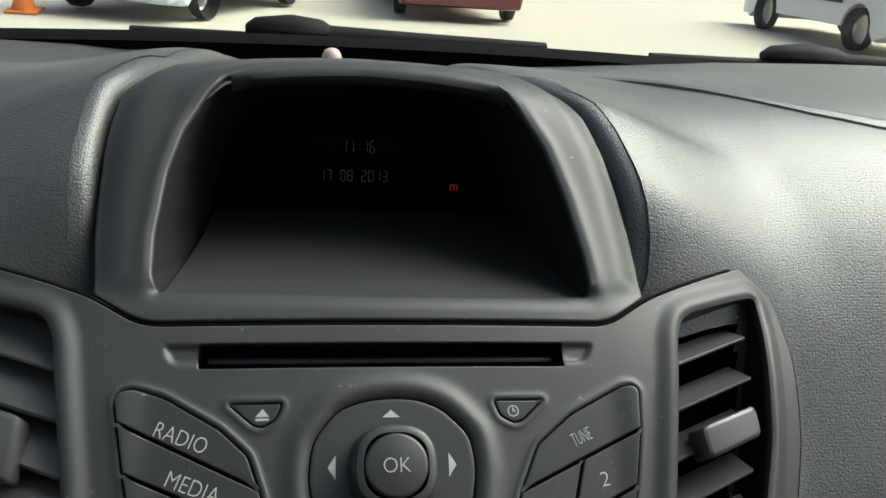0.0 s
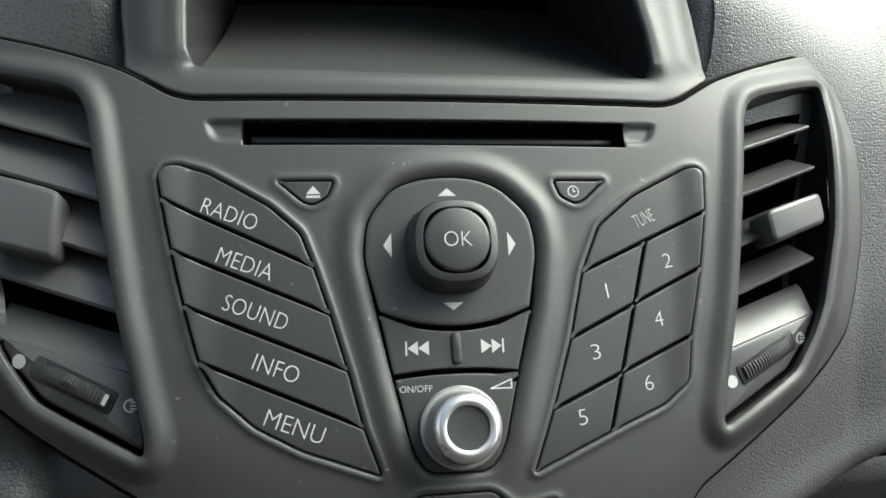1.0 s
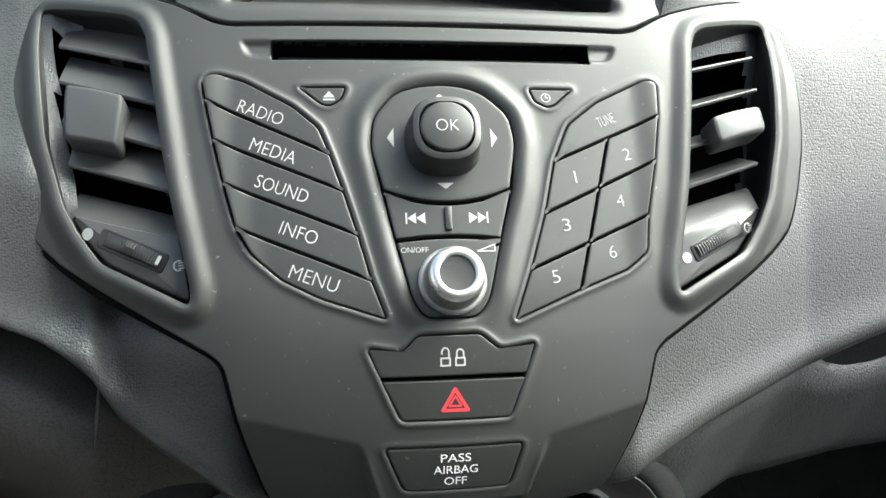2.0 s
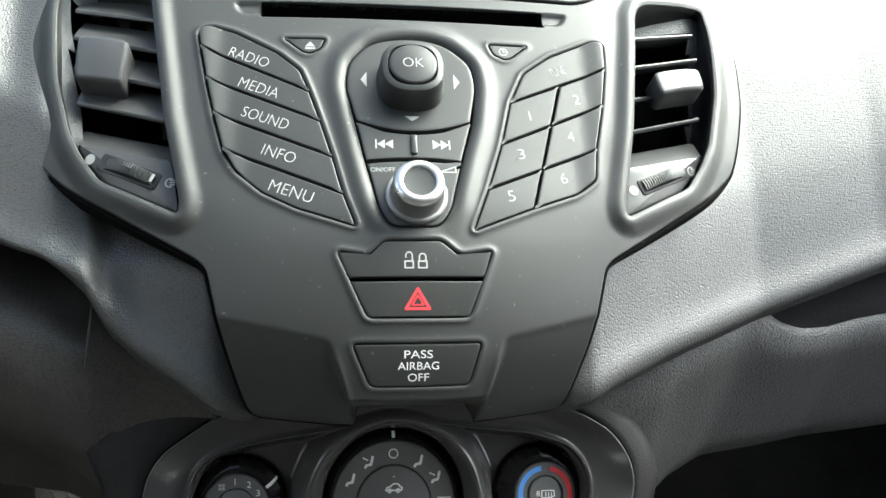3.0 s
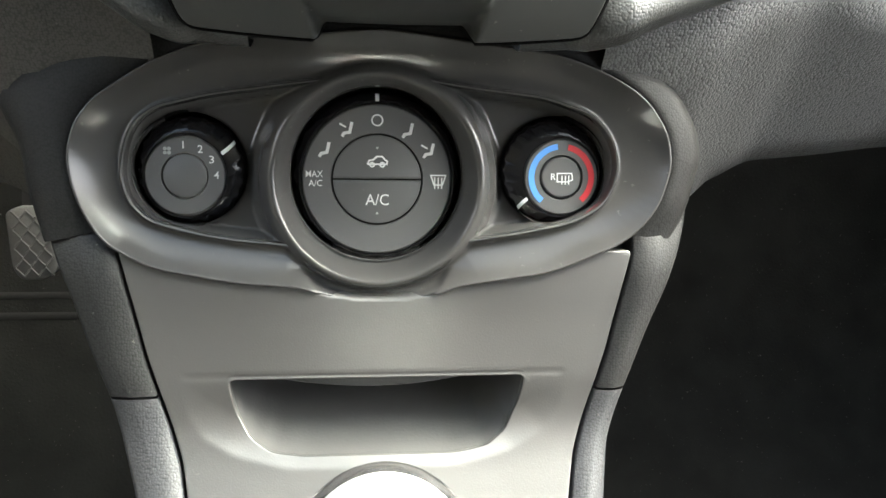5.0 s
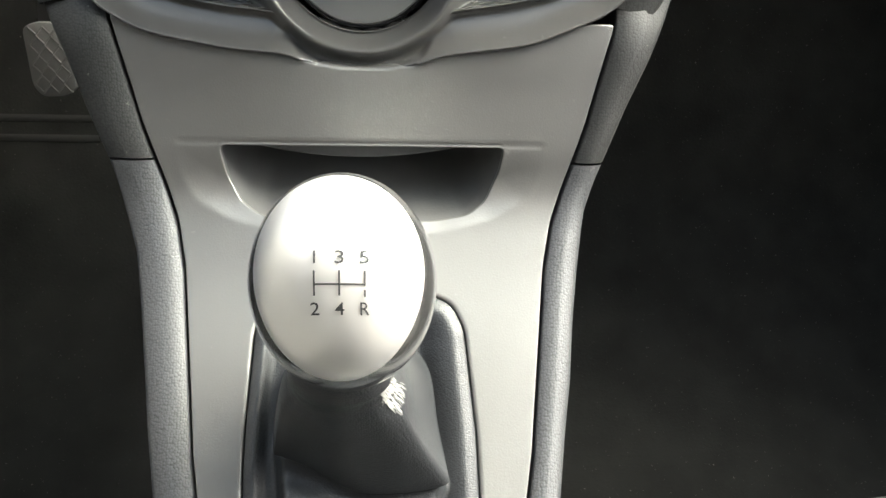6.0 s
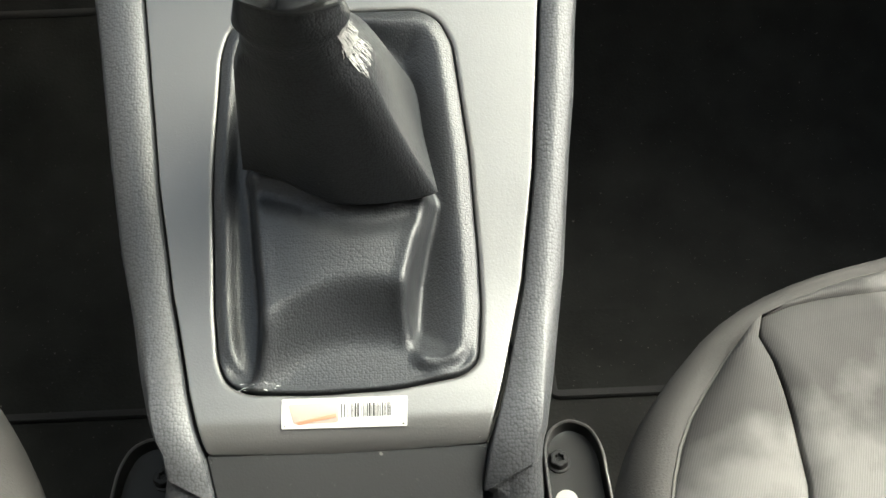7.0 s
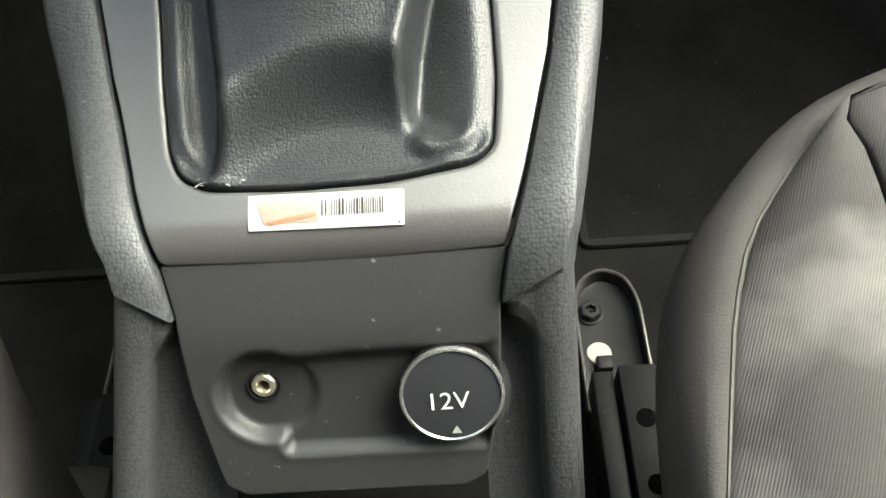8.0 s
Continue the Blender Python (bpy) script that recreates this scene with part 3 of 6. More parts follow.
# ---- air vents ----
def air_vent(way):
    """A vent with tilting slats, a sliding tab and a thumbwheel; way 1 is the passenger's, -1 the driver's."""
    v = thing("air_vent", "dark grey plastic air vent with slats and thumbwheel", "air vent", tuple(STACK.at(way * 125, 30, -20)), "dashboard vents")
    hole = np.array([(way * x, s) for x, s in VENTHOLE])
    hole = ccw(hole)
    deep = [STACK.at(*grown(hole, d).T, np.full(len(hole), h)) for d, h in ((0.6, -2.5), (0.2, -12), (-3, -38))]
    loft("housing", deep, BLACK, v)
    # Near-black sheet, painted shade for the depth of the vent.
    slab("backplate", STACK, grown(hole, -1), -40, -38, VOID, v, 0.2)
    rows = [((108.9, -1.2), (147.5, -15.5)), ((106.3, 16.2), (145.5, 1.7)), ((103.5, 34.3), (143, 19.5)), ((100.2, 51.3), (139.5, 37))]
    back = (-8.5, -16) if way > 0 else (-17, -9)
    for k, (a, b) in enumerate(rows):
        lines = []
        for f, (ds, dh), t in ((0, (0, 0), 1), (0.35, (0, 0), 1), (1, back, 1), (1, back, -1), (0.35, (0, 0), -1), (0, (0, 0), -1)):
            off_s = ds * f if f == 1 else back[0] * 0.06 * f
            off_h = dh * f if f == 1 else back[1] * 0.06 * f
            thick = 0.9 if f else 0.35
            xs = np.array([way * (a[0] + 0.2), way * (b[0] - 0.2)])
            ss = np.array([a[1], b[1]])
            lines.append(STACK.at(xs, ss + off_s + t * thick * 0.7, -3.5 + off_h - t * thick * 0.7 + np.zeros(2)))
        rings = [np.array([ln[i] for ln in lines]) for i in (0, 1)]
        slat = loft("slat", rings, VENT, v, True, True)
        if k == 2:
            c = (127.5, 24.6)
            tab = rounded([(way * 113.5, 22.5), (way * 140.5, 13.2), (way * 142.0, 24.5), (way * 116.0, 34.0)], 3)
            if way < 0:
                tab = rounded([(-141.0, 5.8), (-117.0, 14.4), (-118.6, 35.2), (-139.8, 29.0)], 3)
            c = tab.mean(0)
            pillow("slider_tab", STACK, tab, -9, lambda x, s, c=c: 4.6 - 0.006 * ((x - c[0]) ** 2 + (s - c[1]) ** 2), VENT, slat, 1.6)
    plate = [(95.2, 73.5), (96.5, 69), (137.5, 55.8), (136.5, 58.5), (131.5, 66), (123.6, 75.6), (92.6, 93), (92.4, 90)]
    plate = [(way * x, s) for x, s in plate]
    face = slab("wheel_plate", STACK, rounded(plate, 2), -12, -3.2, VENT, v, 1.2)
    slope = [STACK.at(np.array([way * 96.5, way * 137.5]), np.array(q) , np.array([h, h])) for q, h in (((69.5, 56.3), -4.0), ((60, 46), -10.5), ((58, 44), -13))]
    loft("lower_slat", slope, VENT, v, False)
    a, b = np.array((way * 103, 77.3)), np.array((way * 123.7, 66.7))
    ax = (b - a) / np.linalg.norm(b - a)
    nx = np.array([-ax[1], ax[0]])
    slab("wheel_slot", STACK, rounded([a - ax * 2 - nx * 3.6, b + ax * 3 - nx * 3.6, b + ax * 3 + nx * 3.6, a - ax * 2 + nx * 3.6], 1.5), -4, -3.05, BLACK, v, 0.2)
    ribs = []
    for u in np.linspace(0, 1, 41):
        mid = a + (b - a) * u
        lift = 3.4 * math.sin(math.pi * (0.08 + 0.84 * u)) + (0.14 if round(u * 40) % 2 else -0.14)
        ribs.append(STACK.at(*np.array([mid + nx * w for w in (-2.7, -2.3, 0, 2.3, 2.7)]).T, np.array([-4, -3.4 + lift * 0.8, -3.2 + lift, -3.4 + lift * 0.8, -4])))
    loft("thumbwheel", ribs, BUTTON, v, False)
    dot, icon = ((97.9, 79.9), (129.8, 65.2)) if way > 0 else ((-130.8, 63.8), (-96.4, 79.1))
    mark("print", STACK, [disc(*dot, 2.2, 24)], WHITE, v, -3.1)
    mark("print", STACK, band(*icon, 1.5, 2.1, 60, 300) + stroke([(icon[0], icon[1] - 1), (icon[0] + 2, icon[1] - 1)], 0.5) + stroke([(icon[0], icon[1]), (icon[0] + 2.2, icon[1])], 0.5) + stroke([(icon[0], icon[1] + 1), (icon[0] + 2, icon[1] + 1)], 0.5), WHITE, v, -3.1)
    end = b - ax * 0.5 if way > 0 else a + ax * 0.2
    if way < 0:
        mark("print", STACK, [[end - ax * 0.2 - nx * 1.7, end + ax * 1.2 - nx * 1.7, end + ax * 1.2 + nx * 1.7, end - ax * 0.2 + nx * 1.7]], WHITE, v, -1.4)
    return v


air_vent(1)
air_vent(-1)

# ---- display ----
display = thing("display_unit", "charcoal hooded dashboard display with a dark screen", "car display", tuple(STACK.at(0, -16, -20)))
SHOULDER = [(0, -16.2), (79.5, -16.2), (86, -18), (93, -22.4), (101.5, -28), (101.5, -40), (100.5, -55), (98, -74), (94.7, -92), (89, -113), (83, -125), (76, -138), (66, -160), (50, -230), (0, -250)]
SHOULDERL = [(x, s) for x, s in mirror(SHOULDER[1:5])] + [(-104.2, -50), (-105, -66), (-105, -88), (-104, -102), (-101.4, -123), (-97, -139), (-90, -160), (-75, -230)]
SHROUD = grown(dense(ccw(rounded(SHOULDER + SHOULDERL[::-1], 2)), 2.5), -0.6)
OPENING = rounded([(-79, -29.2), (-81, -34), (-81.5, -50), (-79, -76), (-74.5, -94), (-66.5, -112), (-61, -120), (-52, -124.5), (-34, -127.5), (-7, -129), (21, -127.3), (42, -124), (51, -120), (56, -112), (66, -91), (72.5, -68), (77, -44), (78, -33), (77.5, -28.4), (60, -27.6), (0, -27.6)], 1.5)


def hood_height(x, s):
    x, s = np.asarray(x, float), np.asarray(s, float)
    d = np.maximum(sdf(OPENING, x, s), 0)
    side = smooth(-118, -100, s)
    h = ridge(d, 3.5, 2.6, 0.9) * side * smooth(-24, -40, s)
    h += 2.0 * smooth(16, 3, d) * (1 - side)
    roll = np.clip(7.0 - d, 0, 7.0)
    h += -(7.0 - np.sqrt(49.0 - roll**2)) * 0.8 * smooth(-32, -27.5, s)
    h += -4.0 * smooth(-13, 0.5, sdf(SHROUD, x, s)) ** 1.4 * smooth(-20, -36, s) * smooth(-175, -140, s)
    return h


relief("shroud", STACK, SHROUD, hood_height, FASCIA, display, [OPENING], 1.6, 10, 2.5, 1.0, 0.9)
GLASSY = Flat((0.0039, 0.4619, 1.0156), (1, 0, 0), (0, -0.35, -0.937))
hole_line = dense(ccw(OPENING), 4)
back_line = np.c_[hole_line[:, 0] * 0.97, 53 + (hole_line[:, 1] + 28) * 0.80]


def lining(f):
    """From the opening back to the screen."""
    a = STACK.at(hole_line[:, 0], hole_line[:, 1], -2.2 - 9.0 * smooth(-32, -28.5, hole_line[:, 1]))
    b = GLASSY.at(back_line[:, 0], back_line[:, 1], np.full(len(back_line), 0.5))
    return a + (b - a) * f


# Lining coloured near black to deepen the shade inside the hood.
loft("hood_lining", [lining(f) for f in (0, 0.08, 0.5, 1)], mat("hood_lining_shade", (0.008, 0.008, 0.008), 0.6), display)
shelf = []
for x in np.linspace(-79, 77, 30):
    a, b = STACK.at(x, -27.2, -5.4), GLASSY.at(x * 0.97, 54.0, 1.0)
    shelf.append(np.array([(a[0] + (b[0] - a[0]) * f, a[1] + (b[1] - a[1]) * f, a[2] - 0.029 * f + 0.008 * f**3) for f in (0.01, 0.08, 0.16, 0.26, 0.38, 0.5, 0.65, 0.8, 1)]))
loft("shelf", shelf, FASCIA, display, False)
brow = []
for u in np.linspace(-58.5, 53.5, 36):
    edge = float(np.interp(u, [-61, -52, -34, -7, 21, 42, 51, 56], [-119, -124.5, -127.5, -129, -127.3, -124, -120, -113]))
    slim = 1 - 0.75 * abs((u + 2.5) / 56) ** 8
    brow.append(STACK.at(np.full(7, u), edge + slim * np.array((-5, -1.5, 1.5, 4.0, 5.5, 5.0, 1.0)), np.array((1.6, 2.6, 2.9, 2.0, 0.2, -2.5, -6.0))))
loft("brow", brow, FASCIA, display, False, label="overhanging lip of the hood")
slab("screen", GLASSY, grown(ccw(back_line), 1.5), -3, 0, SCREEN, display, 0.3, label="unlit black glass screen")
GLOW = mat("faint_blue_digits", (0.10, 0.13, 0.15), 0.5)
GLOW.node_tree.nodes["Principled BSDF"].inputs["Emission Color"].default_value = (0.45, 0.65, 0.8, 1)
GLOW.node_tree.nodes["Principled BSDF"].inputs["Emission Strength"].default_value = 0.03
AMBER = mat("faint_red_sign", (0.2, 0.03, 0.02), 0.5)
AMBER.node_tree.nodes["Principled BSDF"].inputs["Emission Color"].default_value = (1.0, 0.12, 0.06, 1)
AMBER.node_tree.nodes["Principled BSDF"].inputs["Emission Strength"].default_value = 0.07
SEGMENTS = {"0": "abcdef", "1": "bc", "2": "abged", "3": "abgcd", "6": "afgedc", "7": "abc", "8": "abcdefg"}


def digits(text, x, s, w, high, sheet, h):
    """Seven-stroke digits as thin lit bars."""
    out = []
    spots = {"a": ((0, 0), (1, 0)), "b": ((1, 0), (1, 0.5)), "c": ((1, 0.5), (1, 1)), "d": ((0, 1), (1, 1)), "e": ((0, 0.5), (0, 1)), "f": ((0, 0), (0, 0.5)), "g": ((0, 0.5), (1, 0.5))}
    pitch = w / len(text)
    for i, c in enumerate(text):
        x0 = x - w / 2 + i * pitch
        if c == ":":
            out += [disc(x0 + pitch / 2, s - high * 0.2, 0.22, 8), disc(x0 + pitch / 2, s + high * 0.2, 0.22, 8)]
        if c == ".":
            out += [disc(x0 + pitch * 0.2, s + high / 2, 0.22, 8)]
        for g in SEGMENTS.get(c, ""):
            (ax, ay), (bx, by) = spots[g]
            pa = np.array((x0 + ax * pitch * 0.62, s - high / 2 + ay * high))
            pb = np.array((x0 + bx * pitch * 0.62, s - high / 2 + by * high))
            out += stroke([pa + (pb - pa) * 0.14, pb - (pb - pa) * 0.14], 0.34)
    return mark("digits", sheet, out, GLOW, display, h)


digits("11:16", -6.3, -2.4, 17.8, 6.2, GLASSY, 0.3)
digits("17.08.2013", -8.5, 12.4, 35.5, 5.3, GLASSY, 0.3)
mark("warning_sign", GLASSY, stroke([(41.3, 18.6), (41.3, 15.8), (44.7, 15.8), (44.7, 18.6)], 0.55) + stroke([(43, 15.8), (43, 18.6)], 0.55), AMBER, display, 0.3)
light_sensor = lathe("light_sensor", STACK.flat(-18, -170, 0), [(4.5, -1), (4.4, 1.5), (3.4, 3.6), (1.8, 4.6), (0.1, 4.9)], mat("milky_pink_lens", (0.5, 0.36, 0.32), 0.25), None, 32)
tagged(light_sensor, "small milky pink light sensor dome on the dashboard", "sensor")

# ---- dashboard pads, lower panels and the shell of the car ----
dash = thing("dashboard", "grained charcoal plastic car dashboard below the windscreen", "dashboard", (0, 0.5, 0.75))
TOP = spline([(0.70, 1.004), (0.62, 1.022), (0.52, 1.044), (0.46, 1.050), (0.42, 1.043), (0.385, 1.024), (0.355, 0.996), (0.325, 0.958), (0.300, 0.922), (0.282, 0.893), (0.272, 0.880), (0.272, 0.872), (0.282, 0.866), (0.33, 0.862)], 6)


BOTTOM = [(0.05, -0.029), (0.06, -0.025), (0.07, -0.020), (0.09, -0.014), (0.178, -0.002), (0.3, 0.026), (0.45, 0.045), (0.8, 0.05)]
BOTTOML = [(0.05, -0.030), (0.06, -0.026), (0.07, -0.021), (0.088, -0.012), (0.112, -0.001), (0.124, 0.008), (0.132, 0.025), (0.15, 0.040), (0.2, 0.050), (0.8, 0.06)]
INNER_R = [(0.30, 0.1015), (0.345, 0.101), (0.37, 0.097), (0.39, 0.091), (0.405, 0.083), (0.415, 0.0755), (0.47, 0.062), (0.70, 0.05)]
INNER_L = [(0.30, 0.1015), (0.345, 0.104), (0.37, 0.105), (0.39, 0.104), (0.405, 0.1015), (0.415, 0.097), (0.47, 0.085), (0.70, 0.07)]


def lift(x, y, way):
    """How far the pad rises beside the display's shroud."""
    d = x - np.interp(y, *zip(*(INNER_R if way > 0 else INNER_L)))
    return 0.040 * (1 - smooth(-0.02, 0.11, d)) * np.interp(y, [0.30, 0.33, 0.36, 0.40, 0.435, 0.47, 0.60], [0, 0.3, 1, 1, 0.62, 0.3, 0.1])


def pad_ring(x, way, sink=0.0, beside=None):
    """The section of the dash pad at x metres from the middle; near the display it keeps clear of the shroud."""
    w = np.clip((1.03 - TOP[:, 1]) / 0.1, 0, 1)
    dy = np.interp(x, [0.05, 0.061, 0.069, 0.08, 0.12, 0.178, 0.25, 0.4, 0.8], [-0.042, -0.050, -0.061, -0.062, -0.040, -0.014, 0.004, 0.02, 0.03])
    dz = np.interp(x, *zip(*(BOTTOM if way > 0 else BOTTOML)))
    up = np.interp(x, [0.06, 0.1, 0.2, 0.4, 0.8], [-0.004, -0.002, 0.0, 0.0, -0.004])
    y, z = TOP[:, 0] + w * dy, TOP[:, 1] + w * dz + (1 - w) * up
    free = smooth(0.955, 1.0, z)
    edge = np.interp(y, *zip(*(INNER_R if way > 0 else INNER_L)))
    xx = np.full(len(y), x)
    if way < 0:
        z = z - 0.016 * smooth(0.42, 0.62, y) * smooth(0.08, 0.17, xx)
        z = z - 0.010 * smooth(0.37, 0.33, y) * smooth(0.19, 0.16, xx) * smooth(0.90, 0.93, z)
    if beside is not None:
        xx = xx * (1 - free) + free * ((xx + edge + beside + np.sqrt((xx - edge - beside) ** 2 + 0.0002)) / 2 - 0.004 if beside > 0.012 else edge + beside)
        z = z - free * sink + free * lift(xx, y, way)
    return np.c_[way * xx, y, z]


def open_for_vent(ob, way):
    """Cuts the pad away where the vent's duct passes through it."""
    bm = bmesh.new()
    bm.from_mesh(ob.data)
    near = [(f, f.calc_center_median()) for f in bm.faces]
    near = [(f, c) for f, c in near if 0.085 < way * c.x < 0.165 and c.y < 0.40]
    line, run = STACK.c[::10], STACK.s[::10]
    spots = [run[np.argmin((line[:, 0] - c.y) ** 2 + (line[:, 1] - c.z) ** 2)] * 1000 for f, c in near]
    inside = sdf(VENTHOLE, np.array([way * c.x * 1000 for f, c in near]), np.array(spots)) < -4.0
    gone = [f for (f, c), g in zip(near, inside) if g]
    bmesh.ops.delete(bm, geom=gone, context="FACES")
    bm.to_mesh(ob.data)
    bm.free()


XS = np.r_[np.linspace(0.072, 0.26, 60), np.linspace(0.28, 0.76, 24)]
for way in (1, -1):
    rings = [pad_ring(0.048, way, 0.026, -0.001), pad_ring(0.053, way, 0.011, 0.0007), pad_ring(0.058, way, 0.004, 0.0025), pad_ring(0.063, way, 0.0009, 0.0065), pad_ring(0.068, way, 0.0001, 0.011)]
    pad_part = loft("upper_pad", rings + [pad_ring(x, way, 0.0, 0.0125 + 0.002 * i) for i, x in enumerate(XS)], PAD, dash, False, sharp=1.2)
    open_for_vent(pad_part, way)
order = TOP[:, 0].argsort()
top_at = lambda y: float(np.interp(y, TOP[order, 0], TOP[order, 1]))  # noqa: E731
LIDLINE = [(0.118, 0.520), (0.144, 0.512), (0.175, 0.492), (0.223, 0.455), (0.267, 0.437), (0.34, 0.425), (0.75, 0.415)]
lid_y = lambda x: float(np.interp(x, *zip(*LIDLINE)))  # noqa: E731
strip = [np.array([(x, lid_y(x) + d, top_at(lid_y(x) + d) + float(lift(x, lid_y(x) + d, 1)) + (h if x > 0.16 else h - 0.003 * (0.16 - x) / 0.025)) for d, h in ((-0.004, -0.002), (-0.002, 0.0012), (0.002, 0.0022), (0.006, 0.002), (0.012, -0.002))]) for x in np.linspace(0.135, 0.75, 40)]
loft("lid_edge", strip, PAD, dash, False)


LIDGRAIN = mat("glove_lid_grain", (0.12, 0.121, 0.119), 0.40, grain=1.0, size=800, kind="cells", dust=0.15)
# passenger side: glove box lid right under the pad, with a scooped grip
glove = thing("glove_box", "coarse grained black glove box lid with a scooped grip", "glove box", (0.3, 0.3, 0.74))
rings = []
for x in np.linspace(0.084, 0.74, 120):
    low = np.interp(x, [0.068, 0.10, 0.118, 0.128, 0.14, 0.155, 0.175, 0.25, 0.74], [0.70, 0.66, 0.66, 0.70, 0.735, 0.752, 0.758, 0.757, 0.77])
    grip = np.interp(x, [0.0, 0.186, 0.200, 0.214, 0.232, 0.26, 0.30, 0.5], [0, 0, 0.012, 0.021, 0.027, 0.030, 0.034, 0.04])
    back = np.interp(x, [0.084, 0.10, 0.118, 0.13, 0.16, 0.3], [0.030, 0.022, 0.013, 0.008, 0.005, 0.004])
    edge = pad_ring(x, 1)[-12:]
    e = edge[np.argmin(edge[:, 1])]
    k = min(1.0, grip / 0.010)
    rows = [(0.030 - 0.021 * k + back, 0.002 * (1 - k) - (grip + 0.034) * k), (0.010 - 0.004 * k + back, -0.002 - grip - 0.004 * k), (0.0035 + back, -0.0035 - grip), (-0.001 + back, -0.0065 - grip)]
    sect = [(x, e[1] + dy, e[2] + dz) for dy, dz in rows]
    y0, z0 = sect[-1][1], sect[-1][2]
    for f in (0.2, 0.4, 0.6, 0.8, 0.93, 1.0):
        sect.append((x, y0 + 0.022 * f + (0.012 if f == 1 else 0), z0 + (low - z0) * f))
    sect.append((x, y0 + 0.20, low + 0.01))
    rings.append(np.array(sect))
loft("lid", rings, LIDGRAIN, glove, False, sharp=1.3)
bowl = []
for x in np.linspace(0.184, 0.74, 40):
    edge = pad_ring(x, 1)[-12:]
    e = edge[np.argmin(edge[:, 1])]
    bowl.append(np.array([(x, e[1] + dy, e[2] + dz) for dy, dz in ((0.010, 0.004), (0.035, 0.0), (0.047, -0.018), (0.047, -0.040), (0.040, -0.060), (0.026, -0.066))]))
loft("grip_bowl", bowl, GRAINED, glove, False, sharp=2)

# driver side: hollow under the pad, knee panel below it
knee = thing("knee_panel", "dark grained knee panel under the steering column", "trim panel", (-0.3, 0.3, 0.70))
rings = []
for x in np.linspace(0.084, 0.74, 110):
    low = np.interp(x, [0.068, 0.10, 0.120, 0.130, 0.15, 0.18, 0.74], [0.70, 0.64, 0.64, 0.69, 0.72, 0.73, 0.73])
    edge = pad_ring(x, -1)[-12:]
    e = edge[np.argmin(edge[:, 1])]
    back = np.interp(x, [0.084, 0.10, 0.118, 0.128, 0.14, 0.3], [0.030, 0.022, 0.012, 0.006, 0.003, 0.0])
    top = np.interp(x, [0.0, 0.122, 0.135, 0.155, 0.19, 0.3, 0.74], [9, 9, 0.862, 0.874, 0.884, 0.892, 0.90])
    z0 = min(e[2] - 0.006, top)
    y0 = e[1] + back
    bulge = np.interp(x, [0.118, 0.16, 0.3], [0, 0.012, 0.02])
    sect = [(-x, y0 + 0.10, z0 - 0.004), (-x, y0 + 0.03, z0 - 0.002), (-x, y0 + 0.004, z0), (-x, y0 - bulge * 0.6, z0 - 0.010)]
    for f in (0.15, 0.3, 0.45):
        sect.append((-x, y0 - bulge * (1 - f) + 0.018 * f, z0 - 0.01 + (low - z0) * f))
    for f in (0.6, 0.8, 1.0):
        sect.append((-x, y0 + 0.022 + 0.03 * f, z0 + (low - z0) * f))
    sect.append((-x, y0 + 0.25, low + 0.01))
    rings.append(np.array(sect))
loft("panel", rings, mat("grained_knee_plastic", (0.078, 0.075, 0.069), 0.5, grain=0.4, size=1000, kind="cells", spec=0.4, dust=0.15), knee, False, sharp=1.3)
# Near-black sheet added in the hollow to carry its shade.
box("hollow_shade", (-0.74, 0.36, 0.80), (-0.12, 0.375, 0.96), VOID, knee, 0.004)


def wall(name, pts, material, label, category, thick=(0, 0, 0.01)):
    """A plain closing panel with thickness."""
    p = np.array(pts, float)
    n = len(p)
    faces = [tuple(range(n)), tuple(range(n, 2 * n))] + [(i, (i + 1) % n, n + (i + 1) % n, n + i) for i in range(n)]
    ob = raw(name, np.vstack([p, p + np.array(thick)]), faces, material)
    return tagged(ob, label, category, kind="structure")


wall("floor", [(-0.75, -1.4, 0.30), (0.75, -1.4, 0.30), (0.75, 0.62, 0.30), (-0.75, 0.62, 0.30)], CARPET, "black carpeted car floor with dust", "floor", (0, 0, -0.02))
toe = [np.array([(x, y, z) for y, z in ((0.16, 0.3005), (0.26, 0.303), (0.36, 0.318), (0.46, 0.37), (0.56, 0.47), (0.70, 0.64), (0.80, 0.76))]) for x in np.linspace(-0.74, 0.74, 12)]
toe_board = tagged(loft("floor_1", toe, CARPET, None, False), "black carpeted toe board rising at the footwell end", "floor", kind="structure")
for y, z in ((0.5370, 0.4495), (0.5500, 0.4625)):
    seam = [np.array([(x, y + d, z + d + h) for d, h in ((-0.0016, -0.002), (-0.001, 0.0015), (0.001, 0.0015), (0.0016, -0.002))]) for x in np.linspace(-0.44, -0.258, 12)]
    loft("carpet_seam", seam, mat("carpet_binding", (0.036, 0.036, 0.034), 0.9), toe_board, False)
MATEDGE = mat("mat_binding", (0.019, 0.019, 0.018), 0.9, grain=0.8, size=700)
for way in (1, -1):
    rug = thing("floor_mat", "black carpet car mat with a bound edge on the footwell floor", "floor mat", (way * 0.36, 0.3, 0.302), "floor mats")
    flat = Flat((way * 0.36, 0.30, 0.301), (1, 0, 0), (0, -1, 0))
    shape = rounded([(-246, -60), (246, -60), (246, 98), (-246, 98)], 8, 6)
    slab("mat_top", flat, grown(ccw(shape), -3), 0, 5.5, CARPET, rug, 1.5)
    loft("binding", [flat.at(*grown(ccw(dense(shape, 12)), d).T, np.full(len(dense(shape, 12)), float(h))) for d, h in ((0, 0), (0.8, 3), (0, 5.6), (-3, 6.2), (-6, 5.4))], MATEDGE, rug)

